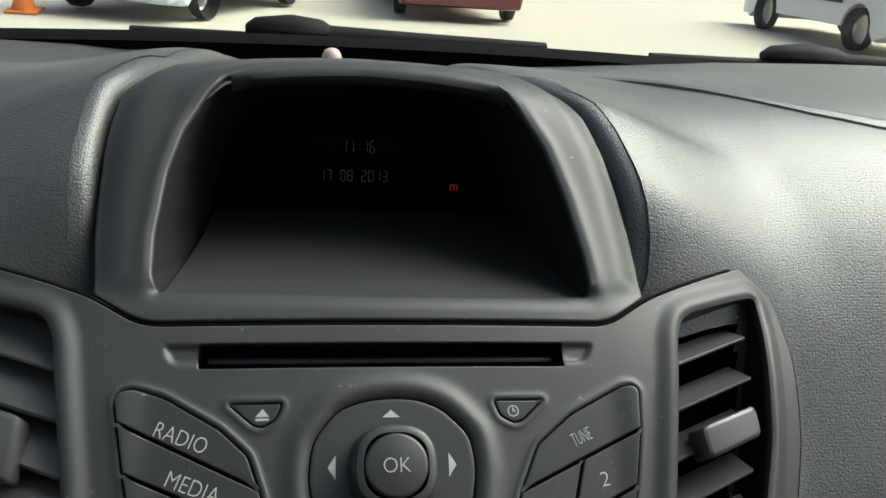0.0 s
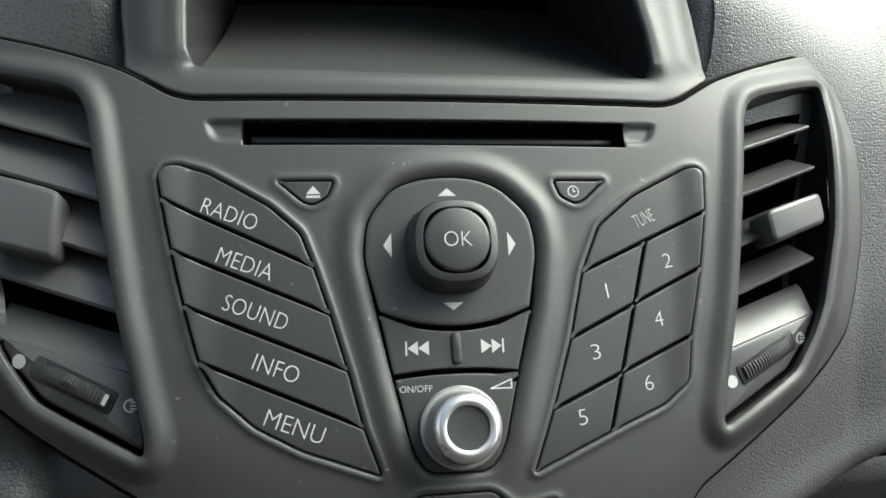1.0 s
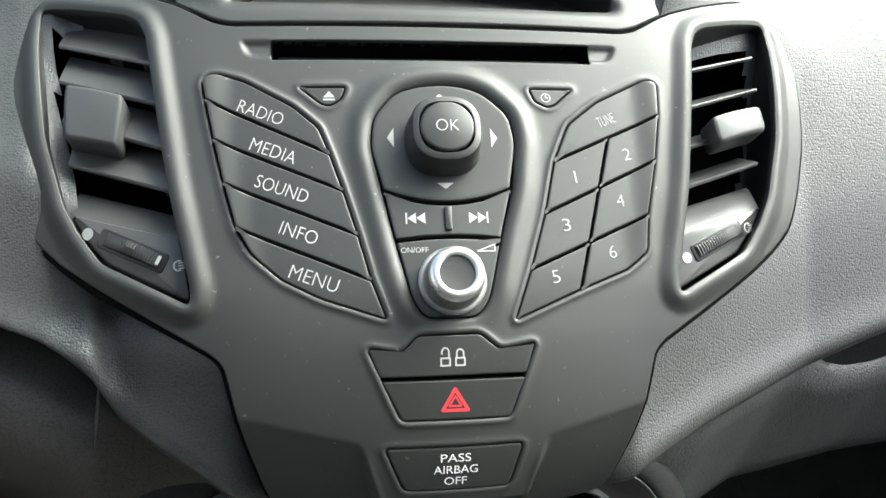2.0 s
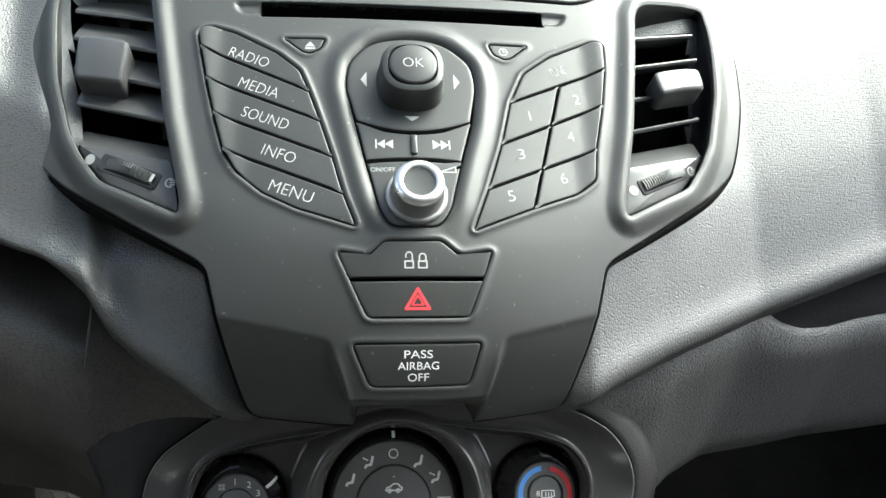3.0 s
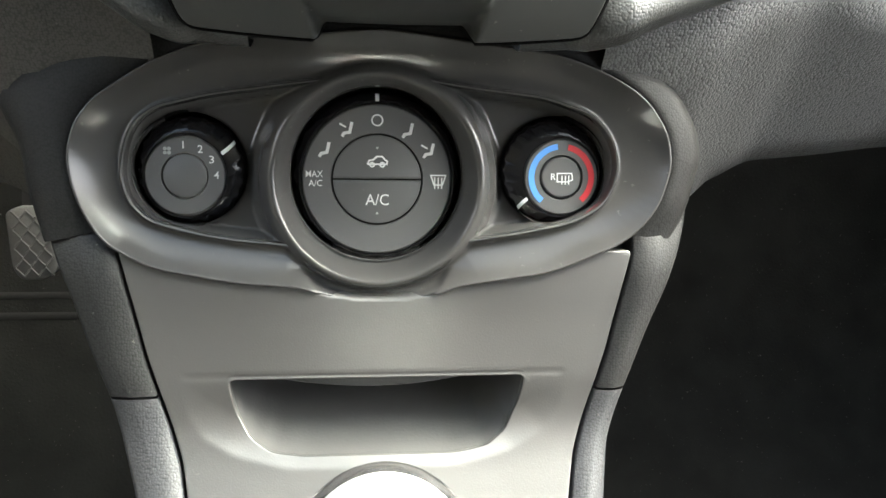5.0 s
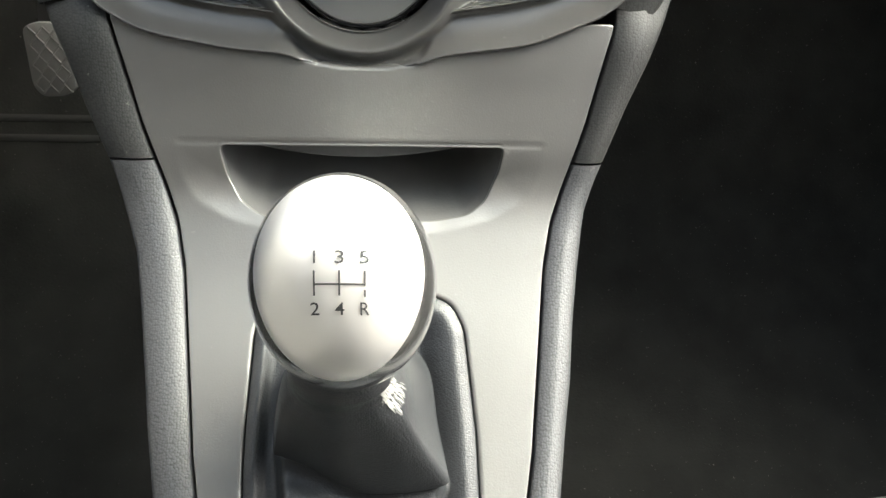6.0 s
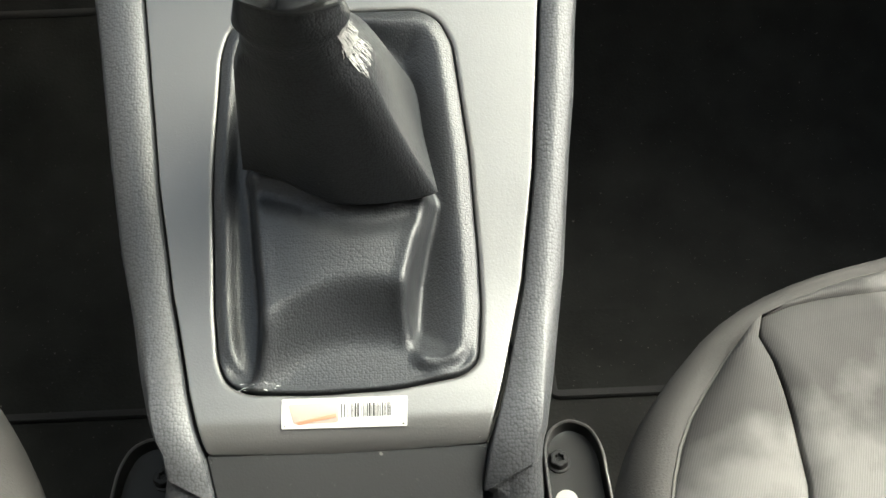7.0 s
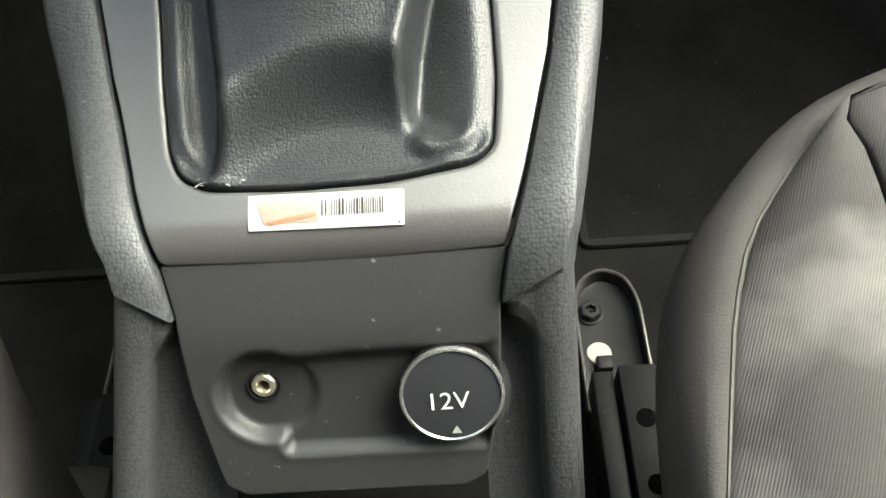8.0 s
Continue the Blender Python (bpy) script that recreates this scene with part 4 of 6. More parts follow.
wall("wall_front", [(-0.75, 0.60, 0.29), (0.75, 0.60, 0.29), (0.75, 0.80, 0.60), (0.75, 0.80, 0.97), (-0.75, 0.80, 0.97), (-0.75, 0.80, 0.60)], CARPET, "black carpeted bulkhead at the end of the footwell", "bulkhead", (0, 0.02, 0))
wall("ceiling", [(-0.62, -0.14, 1.40), (0.62, -0.14, 1.40), (0.62, -0.5, 1.43), (0.62, -1.4, 1.43), (-0.62, -1.4, 1.43), (-0.62, -0.5, 1.43)], HEADLINER, "pale grey cloth headliner of the car roof", "headliner", (0, 0, 0.02))
# Unseen wall added at the back: it blocks rear light and bounces warm fill.
wall("wall_rear", [(-0.73, -0.9, 0.3), (0.73, -0.9, 0.3), (0.73, -0.9, 0.95), (0.655, -0.9, 1.428), (-0.655, -0.9, 1.428), (-0.73, -0.9, 0.95)], mat("rear_wall_cloth", (0.15, 0.14, 0.12), 0.92, grain=0.4, size=700, vary=0.25), "unseen grey cloth wall added to block light behind the cabin", "wall", (0, -0.02, 0))
# Unseen side walls, closed at the rear and raised at left to cut daylight.
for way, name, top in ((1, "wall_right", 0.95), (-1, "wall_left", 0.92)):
    wall(name, [(way * 0.74, -1.4, 0.3), (way * 0.74, 0.8, 0.3), (way * 0.74, 0.8, 0.97), (way * 0.74, 0.62, 0.97), (way * 0.74, 0.55, top), (way * 0.74, 0.2, top + (0.0 if way > 0 else 0.22)), (way * 0.74, -0.45, top + (0.0 if way > 0 else 0.42)), (way * 0.66, -0.5, 1.43), (way * 0.66, -1.4, 1.43)], DOORCARD, "unseen dark plastic side wall of the car, closed to cut daylight", "door", (way * 0.02, 0, 0))
    wall(name + "_pillar", [(way * 0.62, -0.40, 1.43), (way * 0.72, -0.36, 0.90), (way * 0.72, -0.52, 0.90), (way * 0.62, -0.52, 1.43)], DOORCARD, "dark door pillar of the car", "pillar", (way * 0.02, 0, 0))
    wall(name + "_front_pillar", [(way * 0.62, -0.14, 1.40), (way * 0.62, -0.22, 1.41), (way * 0.74, 0.70, 0.97), (way * 0.74, 0.80, 0.97)], DOORCARD, "dark slanted windscreen pillar of the car", "pillar", (way * 0.03, 0, 0))

GLASS = bpy.data.materials.new("windscreen_glass")
GLASS.use_nodes = True
gt = GLASS.node_tree
gb = gt.nodes["Principled BSDF"]
gt.nodes.remove(gb)
clear, gloss, blend = (gt.nodes.new(k) for k in ("ShaderNodeBsdfTransparent", "ShaderNodeBsdfGlossy", "ShaderNodeMixShader"))
clear.inputs[0].default_value = (0.90, 0.93, 0.90, 1)
gloss.inputs["Roughness"].default_value = 0.02
blend.inputs[0].default_value = 0.05
gt.links.new(clear.outputs[0], blend.inputs[1])
gt.links.new(gloss.outputs[0], blend.inputs[2])
gt.links.new(blend.outputs[0], gt.nodes["Material Output"].inputs[0])
pane = wall("window_1", [(-0.73, 0.79, 0.985), (0.73, 0.79, 0.985), (0.62, -0.142, 1.402), (-0.62, -0.142, 1.402)], GLASS, "clear laminated windscreen of the car", "windscreen", (0, 0.003, 0.004))
pane.visible_shadow = False
band_z = lambda x: 1.003 - 0.012 * ((x - 0.08) / 0.4) ** 2  # noqa: E731
frit = [np.array([(x, 0.695, band_z(x) - 0.01), (x, 0.690, band_z(x) + 0.008), (x, 0.705, band_z(x) + 0.012), (x, 0.76, band_z(x) - 0.004), (x, 0.77, band_z(x) - 0.03)]) for x in np.linspace(-0.72, 0.72, 40)]
tagged(loft("windscreen_seal", frit, VOID, None, False), "black rubber and painted band along the windscreen base", "seal", kind="structure")


WIPER = mat("dull_black_wiper", (0.007, 0.007, 0.007), 0.7, spec=0.2)


def wiper(x0, x1, y, z):
    """A wiper lying along the base of the windscreen: arm, hinge cover and blade."""
    w = thing("windscreen_wiper", "black windscreen wiper lying at the glass base", "wiper", (x0, y, z), "wipers")
    ring = lambda x, r, dz: np.array([(x, y + r * 1.5 * math.cos(a), z + dz + r * math.sin(a)) for a in np.linspace(0, 2 * math.pi, 12, endpoint=False)])  # noqa: E731
    length = x1 - x0
    loft("hinge_cover", [ring(x0 + length * u, r, dz) for u, r, dz in ((0, 0.004, 0.0), (0.02, 0.008, 0.002), (0.10, 0.011, 0.003), (0.17, 0.009, 0.002), (0.20, 0.004, 0.0))], WIPER, w, True, True)
    loft("arm", [ring(x0 + length * u, r, dz) for u, r, dz in ((0.15, 0.007, 0), (0.4, 0.0055, -0.001), (0.7, 0.0045, -0.002))], WIPER, w, True, True)
    loft("blade", [ring(x0 + length * u, r, dz) for u, r, dz in ((-0.25, 0.003, -0.006), (0.3, 0.0055, -0.008), (0.7, 0.0055, -0.008), (1, 0.003, -0.009))], WIPER, w, True, True)
    return w


wiper(-0.084, 0.30, 0.80, 0.994)
wiper(0.40, 0.85, 0.80, 0.996)

# ---- centre console ----
CONS = Sheet([(0.285, 0.90), (0.262, 0.86), (0.235, 0.81), (0.208, 0.765), (0.195, 0.740), (0.185, 0.7225), (0.174, 0.7035), (0.155, 0.688), (0.125, 0.669), (0.087, 0.647), (0.047, 0.627), (0.0125, 0.6185), (0.004, 0.6155), (-0.004, 0.610), (-0.012, 0.600), (-0.026, 0.580), (-0.042, 0.559), (-0.058, 0.538), (-0.10, 0.484)], (0.185, 0.7225))
SIDE = [(100, -50), (91, -10), (86.5, 5), (78, 32), (74.5, 51), (71, 88), (67, 127), (60.5, 167), (51.5, 202), (45, 223), (42.6, 237), (41.8, 260), (38.8, 278), (36.6, 289)]


def side_x(s):
    return np.interp(s, [q[1] for q in SIDE], [q[0] for q in SIDE])


console = thing("centre_console", "car centre console with silver plate, coin pocket and grained side trims", "centre console", (0, 0.05, 0.31))
POCKET = rounded([(-60, 0.8), (-57.5, 14), (-52, 24), (-44, 29.5), (-31, 31.3), (28, 31.4), (42, 29), (50, 23), (55, 12), (57, 0.6)], 3)
LENS = rounded([(-78, 0), (-76, 14), (-70, 24), (-56, 31.5), (-35, 36.4), (30, 36.4), (52, 31), (66, 23), (72, 13), (74, 0)], 3)
BOOTHOLE = rounded([(-34, 62.6), (-42, 68), (-45, 78), (-47.2, 116), (-47.4, 133), (-45.6, 172), (-42.6, 192), (-39, 200), (-31.5, 203.6), (-9.6, 204.8), (16, 204), (38, 200.3), (43.5, 195.5), (45.6, 176), (45.6, 157), (44.4, 119), (40.3, 77), (35.5, 67), (28, 63)], 4)
OVAL = rounded([(-116.5, -85), (-114.5, -73), (-110.5, -63), (-103.5, -52.5), (-87.4, -43.5), (-55.9, -37.6), (-31, -35.8), (-21.5, -32), (-1.4, -29.7), (18.7, -32), (29, -36.2), (65.8, -41.2), (96.7, -53.7), (109, -66.4), (114.3, -84), (112, -97), (103, -110), (88, -119), (68, -126), (0, -134), (-65.5, -128), (-87, -119.5), (-107, -106), (-113.5, -97)], 8)
plate_line = [(x - 0.8, s) for x, s in SIDE[:10]]
PLATE = rounded([(0, -50)] + plate_line + [(0, 225)] + [(-x, s) for x, s in plate_line][::-1], 2)


def plate_height(x, s):
    x, s = np.asarray(x, float), np.asarray(s, float)
    d = sdf(LENS, x, s)
    h = -0.24 * np.clip(-d, 0, 13) * smooth(-4, 30, s)
    h += -0.5 * np.exp(-((s + 0.5) / 0.7) ** 2) * smooth(76, 73, np.abs(x + 2))
    h += -14 * smooth(-0.5, -3, sdf(OVAL, x, s))
    h += ridge(np.maximum(sdf(BOOTHOLE, x, s), 0), 0, 0.8, -0.5)
    h += -0.022 * np.clip(s - 212.5, 0, 13) ** 2
    return h


relief("plate", CONS, PLATE, plate_height, SILVER, console, [POCKET, BOOTHOLE], 1.2, 14, 4, 0.9, 0.5)
POCKETGREY = mat("grey_pocket_plastic", (0.085, 0.085, 0.083), 0.5, grain=0.2)
deep = dense(ccw(POCKET), 3)
loft("pocket", [CONS.at(deep[:, 0] * f, deep[:, 1] + ds, np.full(len(deep), h)) for f, ds, h in ((1.004, 0, -4.4), (0.99, -4, -14), (0.95, -16, -34), (0.9, -26, -50))], POCKETGREY, console)
slab("pocket_end", CONS, np.c_[deep[:, 0] * 0.93, deep[:, 1] - 26], -53, -49, POCKETGREY, console, 0.2)
lipx = np.linspace(-48, 40, 24)
rim = [np.array([CONS.at(x, 0.5 + d + 5.5 * (1 - ((x + 4) / 44) ** 2), h) for d, h in ((-4, -7), (0, -6.5), (0.8, -8), (0.2, -10), (-4, -11))]) for x in lipx]
loft("pocket_lip", rim, POCKETGREY, console, False)

# the stepped lower face with the sockets
LOWER = rounded([(0, 223.5)] + SIDE[9:] + [(31, 292.5), (-31, 292.5)] + [(-x, s) for x, s in SIDE[9:]][::-1], 1.5)
DISH = rounded([(-20.5, 250.5), (0, 249.5), (41, 249), (41, 264), (37.5, 280), (-18.5, 280)], 2)


def lower_height(x, s):
    x, s = np.asarray(x, float), np.asarray(s, float)
    d = np.minimum(sdf(DISH, x, s), np.hypot(x + 21.5, s - 262) - 13.6)
    crisp = smooth(254, 262, s)
    h = -3.5 * ((1 - crisp) * smooth(1, -4.5, d) + crisp * smooth(0.4, -1.8, d))
    h += -1.5 * smooth(0.5, -1.5, np.hypot(x + 21.5, s - 262) - 13.2)
    h += 0.4 * np.exp(-((d - 1.0) / 0.8) ** 2) * crisp
    h += -3.1 * smooth(250, 222, s)
    return h


relief("socket_panel", CONS, LOWER, lower_height, mat("dark_grey_panel", (0.025, 0.026, 0.026), 0.55, grain=0.1, size=1300, dust=0.35), console, [disc(-23, 260.5, 3.6, 24), disc(28.4, 262.8, 13.2, 40)], 1.2, 10, 3, 0.9, 0.5)
jack = CONS.flat(-23, 260.5, -4.4)
audio = thing("audio_socket", "small pale brass ring audio socket in the console", "audio socket", tuple(CONS.at(-23, 260.5, -4.4)))
lathe("socket_ring", jack, [(3.4, -6), (3.4, 0.4), (3.0, 0.9), (2.0, 0.9), (1.6, 0.3), (1.5, -6)], BRASS, audio, 40)
lathe("socket_hole", jack, [(1.7, -0.5), (1.6, -4), (0.1, -4)], VOID, audio, 24)
lathe("socket_cup", jack, [(4.6, 0.4), (4.2, -0.4), (3.2, -0.8)], BLACK, audio, 32)
P12 = (28.4, 262.8)
power = thing("power_socket", "round dark twelve volt socket cover with a chrome edge", "power socket", tuple(CONS.at(*P12, -5)))
face12 = CONS.flat(*P12, -3)
cover = lathe("cover", face12, [(13.2, -6), (13.6, -1), (14.0, 1.5), (14.0, 5.0)], BLACK, power, 72)
lathe("chrome_edge", face12, [(14.0, 4.6), (14.1, 5.2), (13.8, 6.0), (13.2, 6.2), (12.9, 5.8)], SATIN, cover, 96, label="thin bright chrome edge")
lathe("cover_face", face12, [(13.1, 5.0), (12.9, 5.8), (8, 6.2), (0.1, 6.4)], mat("satin_dark_cover", (0.03, 0.031, 0.035), 0.35), cover, 72)
writing("print", face12, "12V", -0.4, 1.0, 10.3, 5.0, BRIGHT, cover, -1, 6.7, weight=-0.002)
mark("print", face12, [[(-0.6, 11), (2.2, 11), (0.8, 8.7)]], WHITE, cover, 6.6)

# side trims: from the climate panel down to the floor rail
TRIMOUT = {
    -1: [(138, -108), (137, -79), (128, -59), (118.5, -37), (112, -15), (104.8, 5.8), (99.8, 25), (94.6, 42), (91, 68), (88.2, 91), (85.2, 115), (79.5, 150), (69.5, 190), (64.4, 206.6), (59.5, 222), (58, 238)],
    1: [(134, -112), (134, -86), (127.5, -66), (118.5, -45), (108, -19), (99.4, 5), (92.7, 25), (89.2, 48), (86.3, 71), (84, 96), (80.8, 117), (75.2, 161), (69, 192), (65.2, 210), (63, 225), (62, 238)],
}


def trim_rings(way, s0, s1, n):
    rings = []
    for s in np.linspace(s0, s1, n):
        a = float(side_x(s)) + 0.1
        b = float(np.interp(s, [q[1] for q in TRIMOUT[way]], [q[0] for q in TRIMOUT[way]]))
        e = a + (0.55 + 0.3 * float(smooth(150, 215, s))) * (b - a)
        sink = -34 * float(smooth(-40, -125, s))
        sect = [(a, -9), (a, 0.2), (a + 0.6, 1.0), (e - 1.2, 1.9), (e, 1.6), (b - 2.2, 0.3), (b - 0.7, -1.2), (b, -3.6), (b + 0.4, -9), (b + 1, -30), (b + 3, -70), (b + 3, -160)]
        slant = -9.0 * float(smooth(212, 236, s))
        rings.append(np.array([CONS.at(way * x, s + 2 + slant * min(max((x - a) / 13.0, 0), 1), h + sink - 8 * float(smooth(-30, -85, s)) * float(smooth(0.25, 1, (x - a) / (b - a)))) for x, h in sect]))
    return rings


for way in (1, -1):
    loft("upper_side_trim", trim_rings(way, -120, 4.2, 34), GRAINED, console, False, sharp=1.0)
    loft("side_trim", trim_rings(way, 5.2, 236, 60), TRIM, console, False, sharp=1.0)


def tail(way):
    """The lower side piece beside the socket panel: a grained edge round a sunk smooth field."""
    rings = []
    for s in np.linspace(224, 330, 54):
        a = float(side_x(min(s, 289))) + 0.4
        i = 52.0 + 0.03 * (s - 248) if way > 0 else 51.0 + 0.21 * (s - 248)
        deep = [float(smooth(0, 2.6, s - 238 - 10 * u)) for u in (0, 0, 0.5, 0.9, 1.0)]
        sect = [(a, -9), (a, -1 - 7 * deep[1]), ((a + i) / 2, -0.8 - 7 * deep[2]), (i - 1.0, -0.6 - 6.4 * deep[3]), (i, -0.4 - 1.0 * deep[4]), (i + 1.0, 0.1), (i + 5, 0.3), (i + 8.6, -0.3), (i + 10.4, -2.6), (i + 11, -8), (i + 12, -40), (i + 14, -150)]
        rings.append(np.array([CONS.at(way * x, s, h) for x, h in sect]))
    return rings


for way in (1, -1):
    loft("lower_side_trim", tail(way), TRIM, console, False, sharp=1.0)

sticker = thing("barcode_sticker", "white sticker with a bar code on the silver console plate", "sticker", tuple(CONS.at(0, 210, 0)))
relief("paper", CONS, rounded([(-20.6, 205.9), (19.6, 206.4), (19.4, 216.0), (-20.4, 215.4)], 0.4, 3), lambda x, s: 0.35 + 0 * np.asarray(x, float), mat("sticker_paper", (0.45, 0.45, 0.43), 0.45), sticker, (), 0.8, 0.3, 1, 0.4, 0.05)
slab("label_field", CONS, rounded([(-19.2, 207.0), (18.4, 207.4), (18.2, 215.0), (-19.0, 214.5)], 0.4, 3), 0.2, 0.45, mat("sticker_white", (0.58, 0.57, 0.54), 0.45), sticker, 0.03)
slab("picture", CONS, rounded([(-18.5, 207.6), (-2.2, 207.6), (-2.2, 214.0), (-16.5, 214.0)], 1.2), 0.3, 0.58, mat("faded_picture", (0.30, 0.26, 0.22), 0.4, vary=0.9), sticker, 0.05)
slab("stripe", CONS, rounded([(-16, 213.4), (-3.0, 211.2), (-3.0, 212.4), (-15.0, 214.3)], 0.4), 0.4, 0.68, mat("faded_orange", (0.36, 0.17, 0.10), 0.5), sticker, 0.03)
random.seed(5)
x = -1.6
bars = []
while x < 14.6:
    w = random.choice((0.22, 0.22, 0.4, 0.6))
    bars.append([(x, 208.1), (x + w, 208.1), (x + w, 212.6), (x, 212.6)])
    x += w + random.choice((0.25, 0.4, 0.55))
for q in bars:
    mark("bar", CONS, [q], DARKINK, sticker, 0.55)

# ---- climate controls ----
INNER = rounded([(-97.9, -78.4), (-96.5, -89), (-93.5, -97), (-86, -103.5), (-66, -108.5), (-38.5, -112.6), (0, -118), (33, -113), (63, -109.8), (83, -103.3), (91.5, -93), (93.5, -80), (87.7, -68), (75.5, -61.1), (53, -56.6), (34, -53.8), (0, -45), (-38.9, -52.3), (-55.8, -53.8), (-72.5, -56.6), (-88.8, -61.4), (-95.7, -69.1)], 6)
CENTRE, FANC, TEMPC = (-2.3, -77.5), (-76.3, -78.2), (72.3, -79.0)


def bezel_height(x, s):
    """A dished oval band, a raised line round a sunk tray, and a round collar in the middle."""
    x, s = np.asarray(x, float), np.asarray(s, float)
    r = np.hypot(x - CENTRE[0], s - CENTRE[1])
    o, i = sdf(OVAL, x, s), np.minimum(sdf(INNER, x, s), r - 40.5)
    t = np.clip(o / (o - np.maximum(i, 0.01)), 0, 1)
    band_h = 3.0 - 8.5 * (1 - (1 - t) ** 1.7)
    tray = -5.5 - 10.5 * smooth(-0.6, -5.5, i)
    h = np.where(i > 0, band_h, tray) + ridge(i, 0.5, 0.75, 3.4)
    collar = np.where(r < 40.2, -9.5 + 10.2 * smooth(33.0, 40.2, r), 0.7 - 13.5 * smooth(40.2, 51, r))
    h = np.where(r < 40.2, collar, np.maximum(h, collar))
    wedge = 31.7 - 0.583 * (s + 48) - np.abs(x - CENTRE[0])
    w = smooth(-0.8, 1.6, wedge) * smooth(40.0, 40.6, r) * (s > -62)
    foot = 0.7 - 6.5 * smooth(40.2, 45.5, r) + 6.2 * smooth(46.3, 49.0, r)
    return h + (foot - h) * w


BEZEL = mat("satin_grey_bezel", (0.070, 0.069, 0.067), 0.19, metal=0.15, grain=0.04, size=1500, dust=0.15)
DIALFACE = mat("dial_face_plastic", (0.10, 0.101, 0.099), 0.45, grain=0.05, size=1500, dust=0.15)
climate = thing("climate_panel", "charcoal oval heater control panel with three round dials", "climate control", tuple(CONS.at(0, -40, -10)))
relief("bezel", CONS, OVAL, bezel_height, BEZEL, climate, [disc(CENTRE[0], CENTRE[1] - 1.6, 33.9, 72), disc(FANC[0] + 2.0, FANC[1] - 2.6, 21.4, 56), disc(TEMPC[0] - 3.4, TEMPC[1] - 2.6, 21.4, 56)], 0.8, 9, 6, 0.9, 0.9)
# the crisp raised line round the sunk trays, one run at each side of the middle collar
tray_line = dense(ccw(INNER), 1.5)
for way in (1, -1):
    keep = [k for k in range(len(tray_line)) if np.hypot(*(tray_line[k] - CENTRE)) > 41.5 and way * (tray_line[k, 0] - CENTRE[0]) > 0]
    gap = max(range(len(keep)), key=lambda k: (keep[k] - keep[k - 1]) % len(tray_line))
    keep = keep[gap:] + keep[:gap]
    sides = [(grown(tray_line, d)[keep], h) for d, h in ((-1.3, -9.0), (-0.8, -3.2), (-0.35, -1.8), (0.2, -1.5), (0.7, -2.2), (1.4, -7.0))]
    loft("raised_line", [np.array([CONS.at(*q[k], h) for q, h in sides]) for k in range(len(keep))], BEZEL, climate, False)

# the shoulder of the console that frames the oval, blackened for the shadow groove there
ring_line = dense(OVAL, 3)
ring_line = ring_line[np.argsort(np.arctan2(-(ring_line[:, 1] + 80), ring_line[:, 0]))]
ring_line = np.array([q for q in ring_line[::-1] if q[1] < -56])
first = int(np.argmax(np.linalg.norm(np.diff(ring_line, axis=0), axis=1))) + 1
ring_line = np.roll(ring_line, -first, axis=0) if first < len(ring_line) - 1 and np.linalg.norm(ring_line[first] - ring_line[first - 1]) > 40 else ring_line
away = ring_line - np.array((0, -80))
away /= np.linalg.norm(away, axis=1)[:, None]
shoulder = []
reach = np.where(ring_line[:, 0] < 0, 0.82 + 1.0 * smooth(-84, -112, ring_line[:, 1]), 0.66)
for d, h in ((-2.5, -8), (0.6, -0.4), (1.4, 0.2), (7, -0.6), (14, -2.2), (20, -5), (23.5, -9), (25.5, -18), (26.5, -52)):
    q = ring_line + away * (d * (reach if d > 2 else 1))[..., None] if d > 2 else ring_line + away * d
    drop = h * smooth(-52, -72, ring_line[:, 1]) * np.where(ring_line[:, 1] < -84, 1.0 + 0.6 * (reach - 1) * (h < -1), 1.0) - 3.0 * (1 - smooth(-52, -72, ring_line[:, 1]))
    shoulder.append(CONS.at(q[:, 0], q[:, 1], drop))
loft("shoulder", shoulder, mat("grained_surround_shade", (0.016, 0.016, 0.0155), 0.6, grain=0.3, size=1000, kind="cells", spec=0.25), console, False, sharp=1.2)


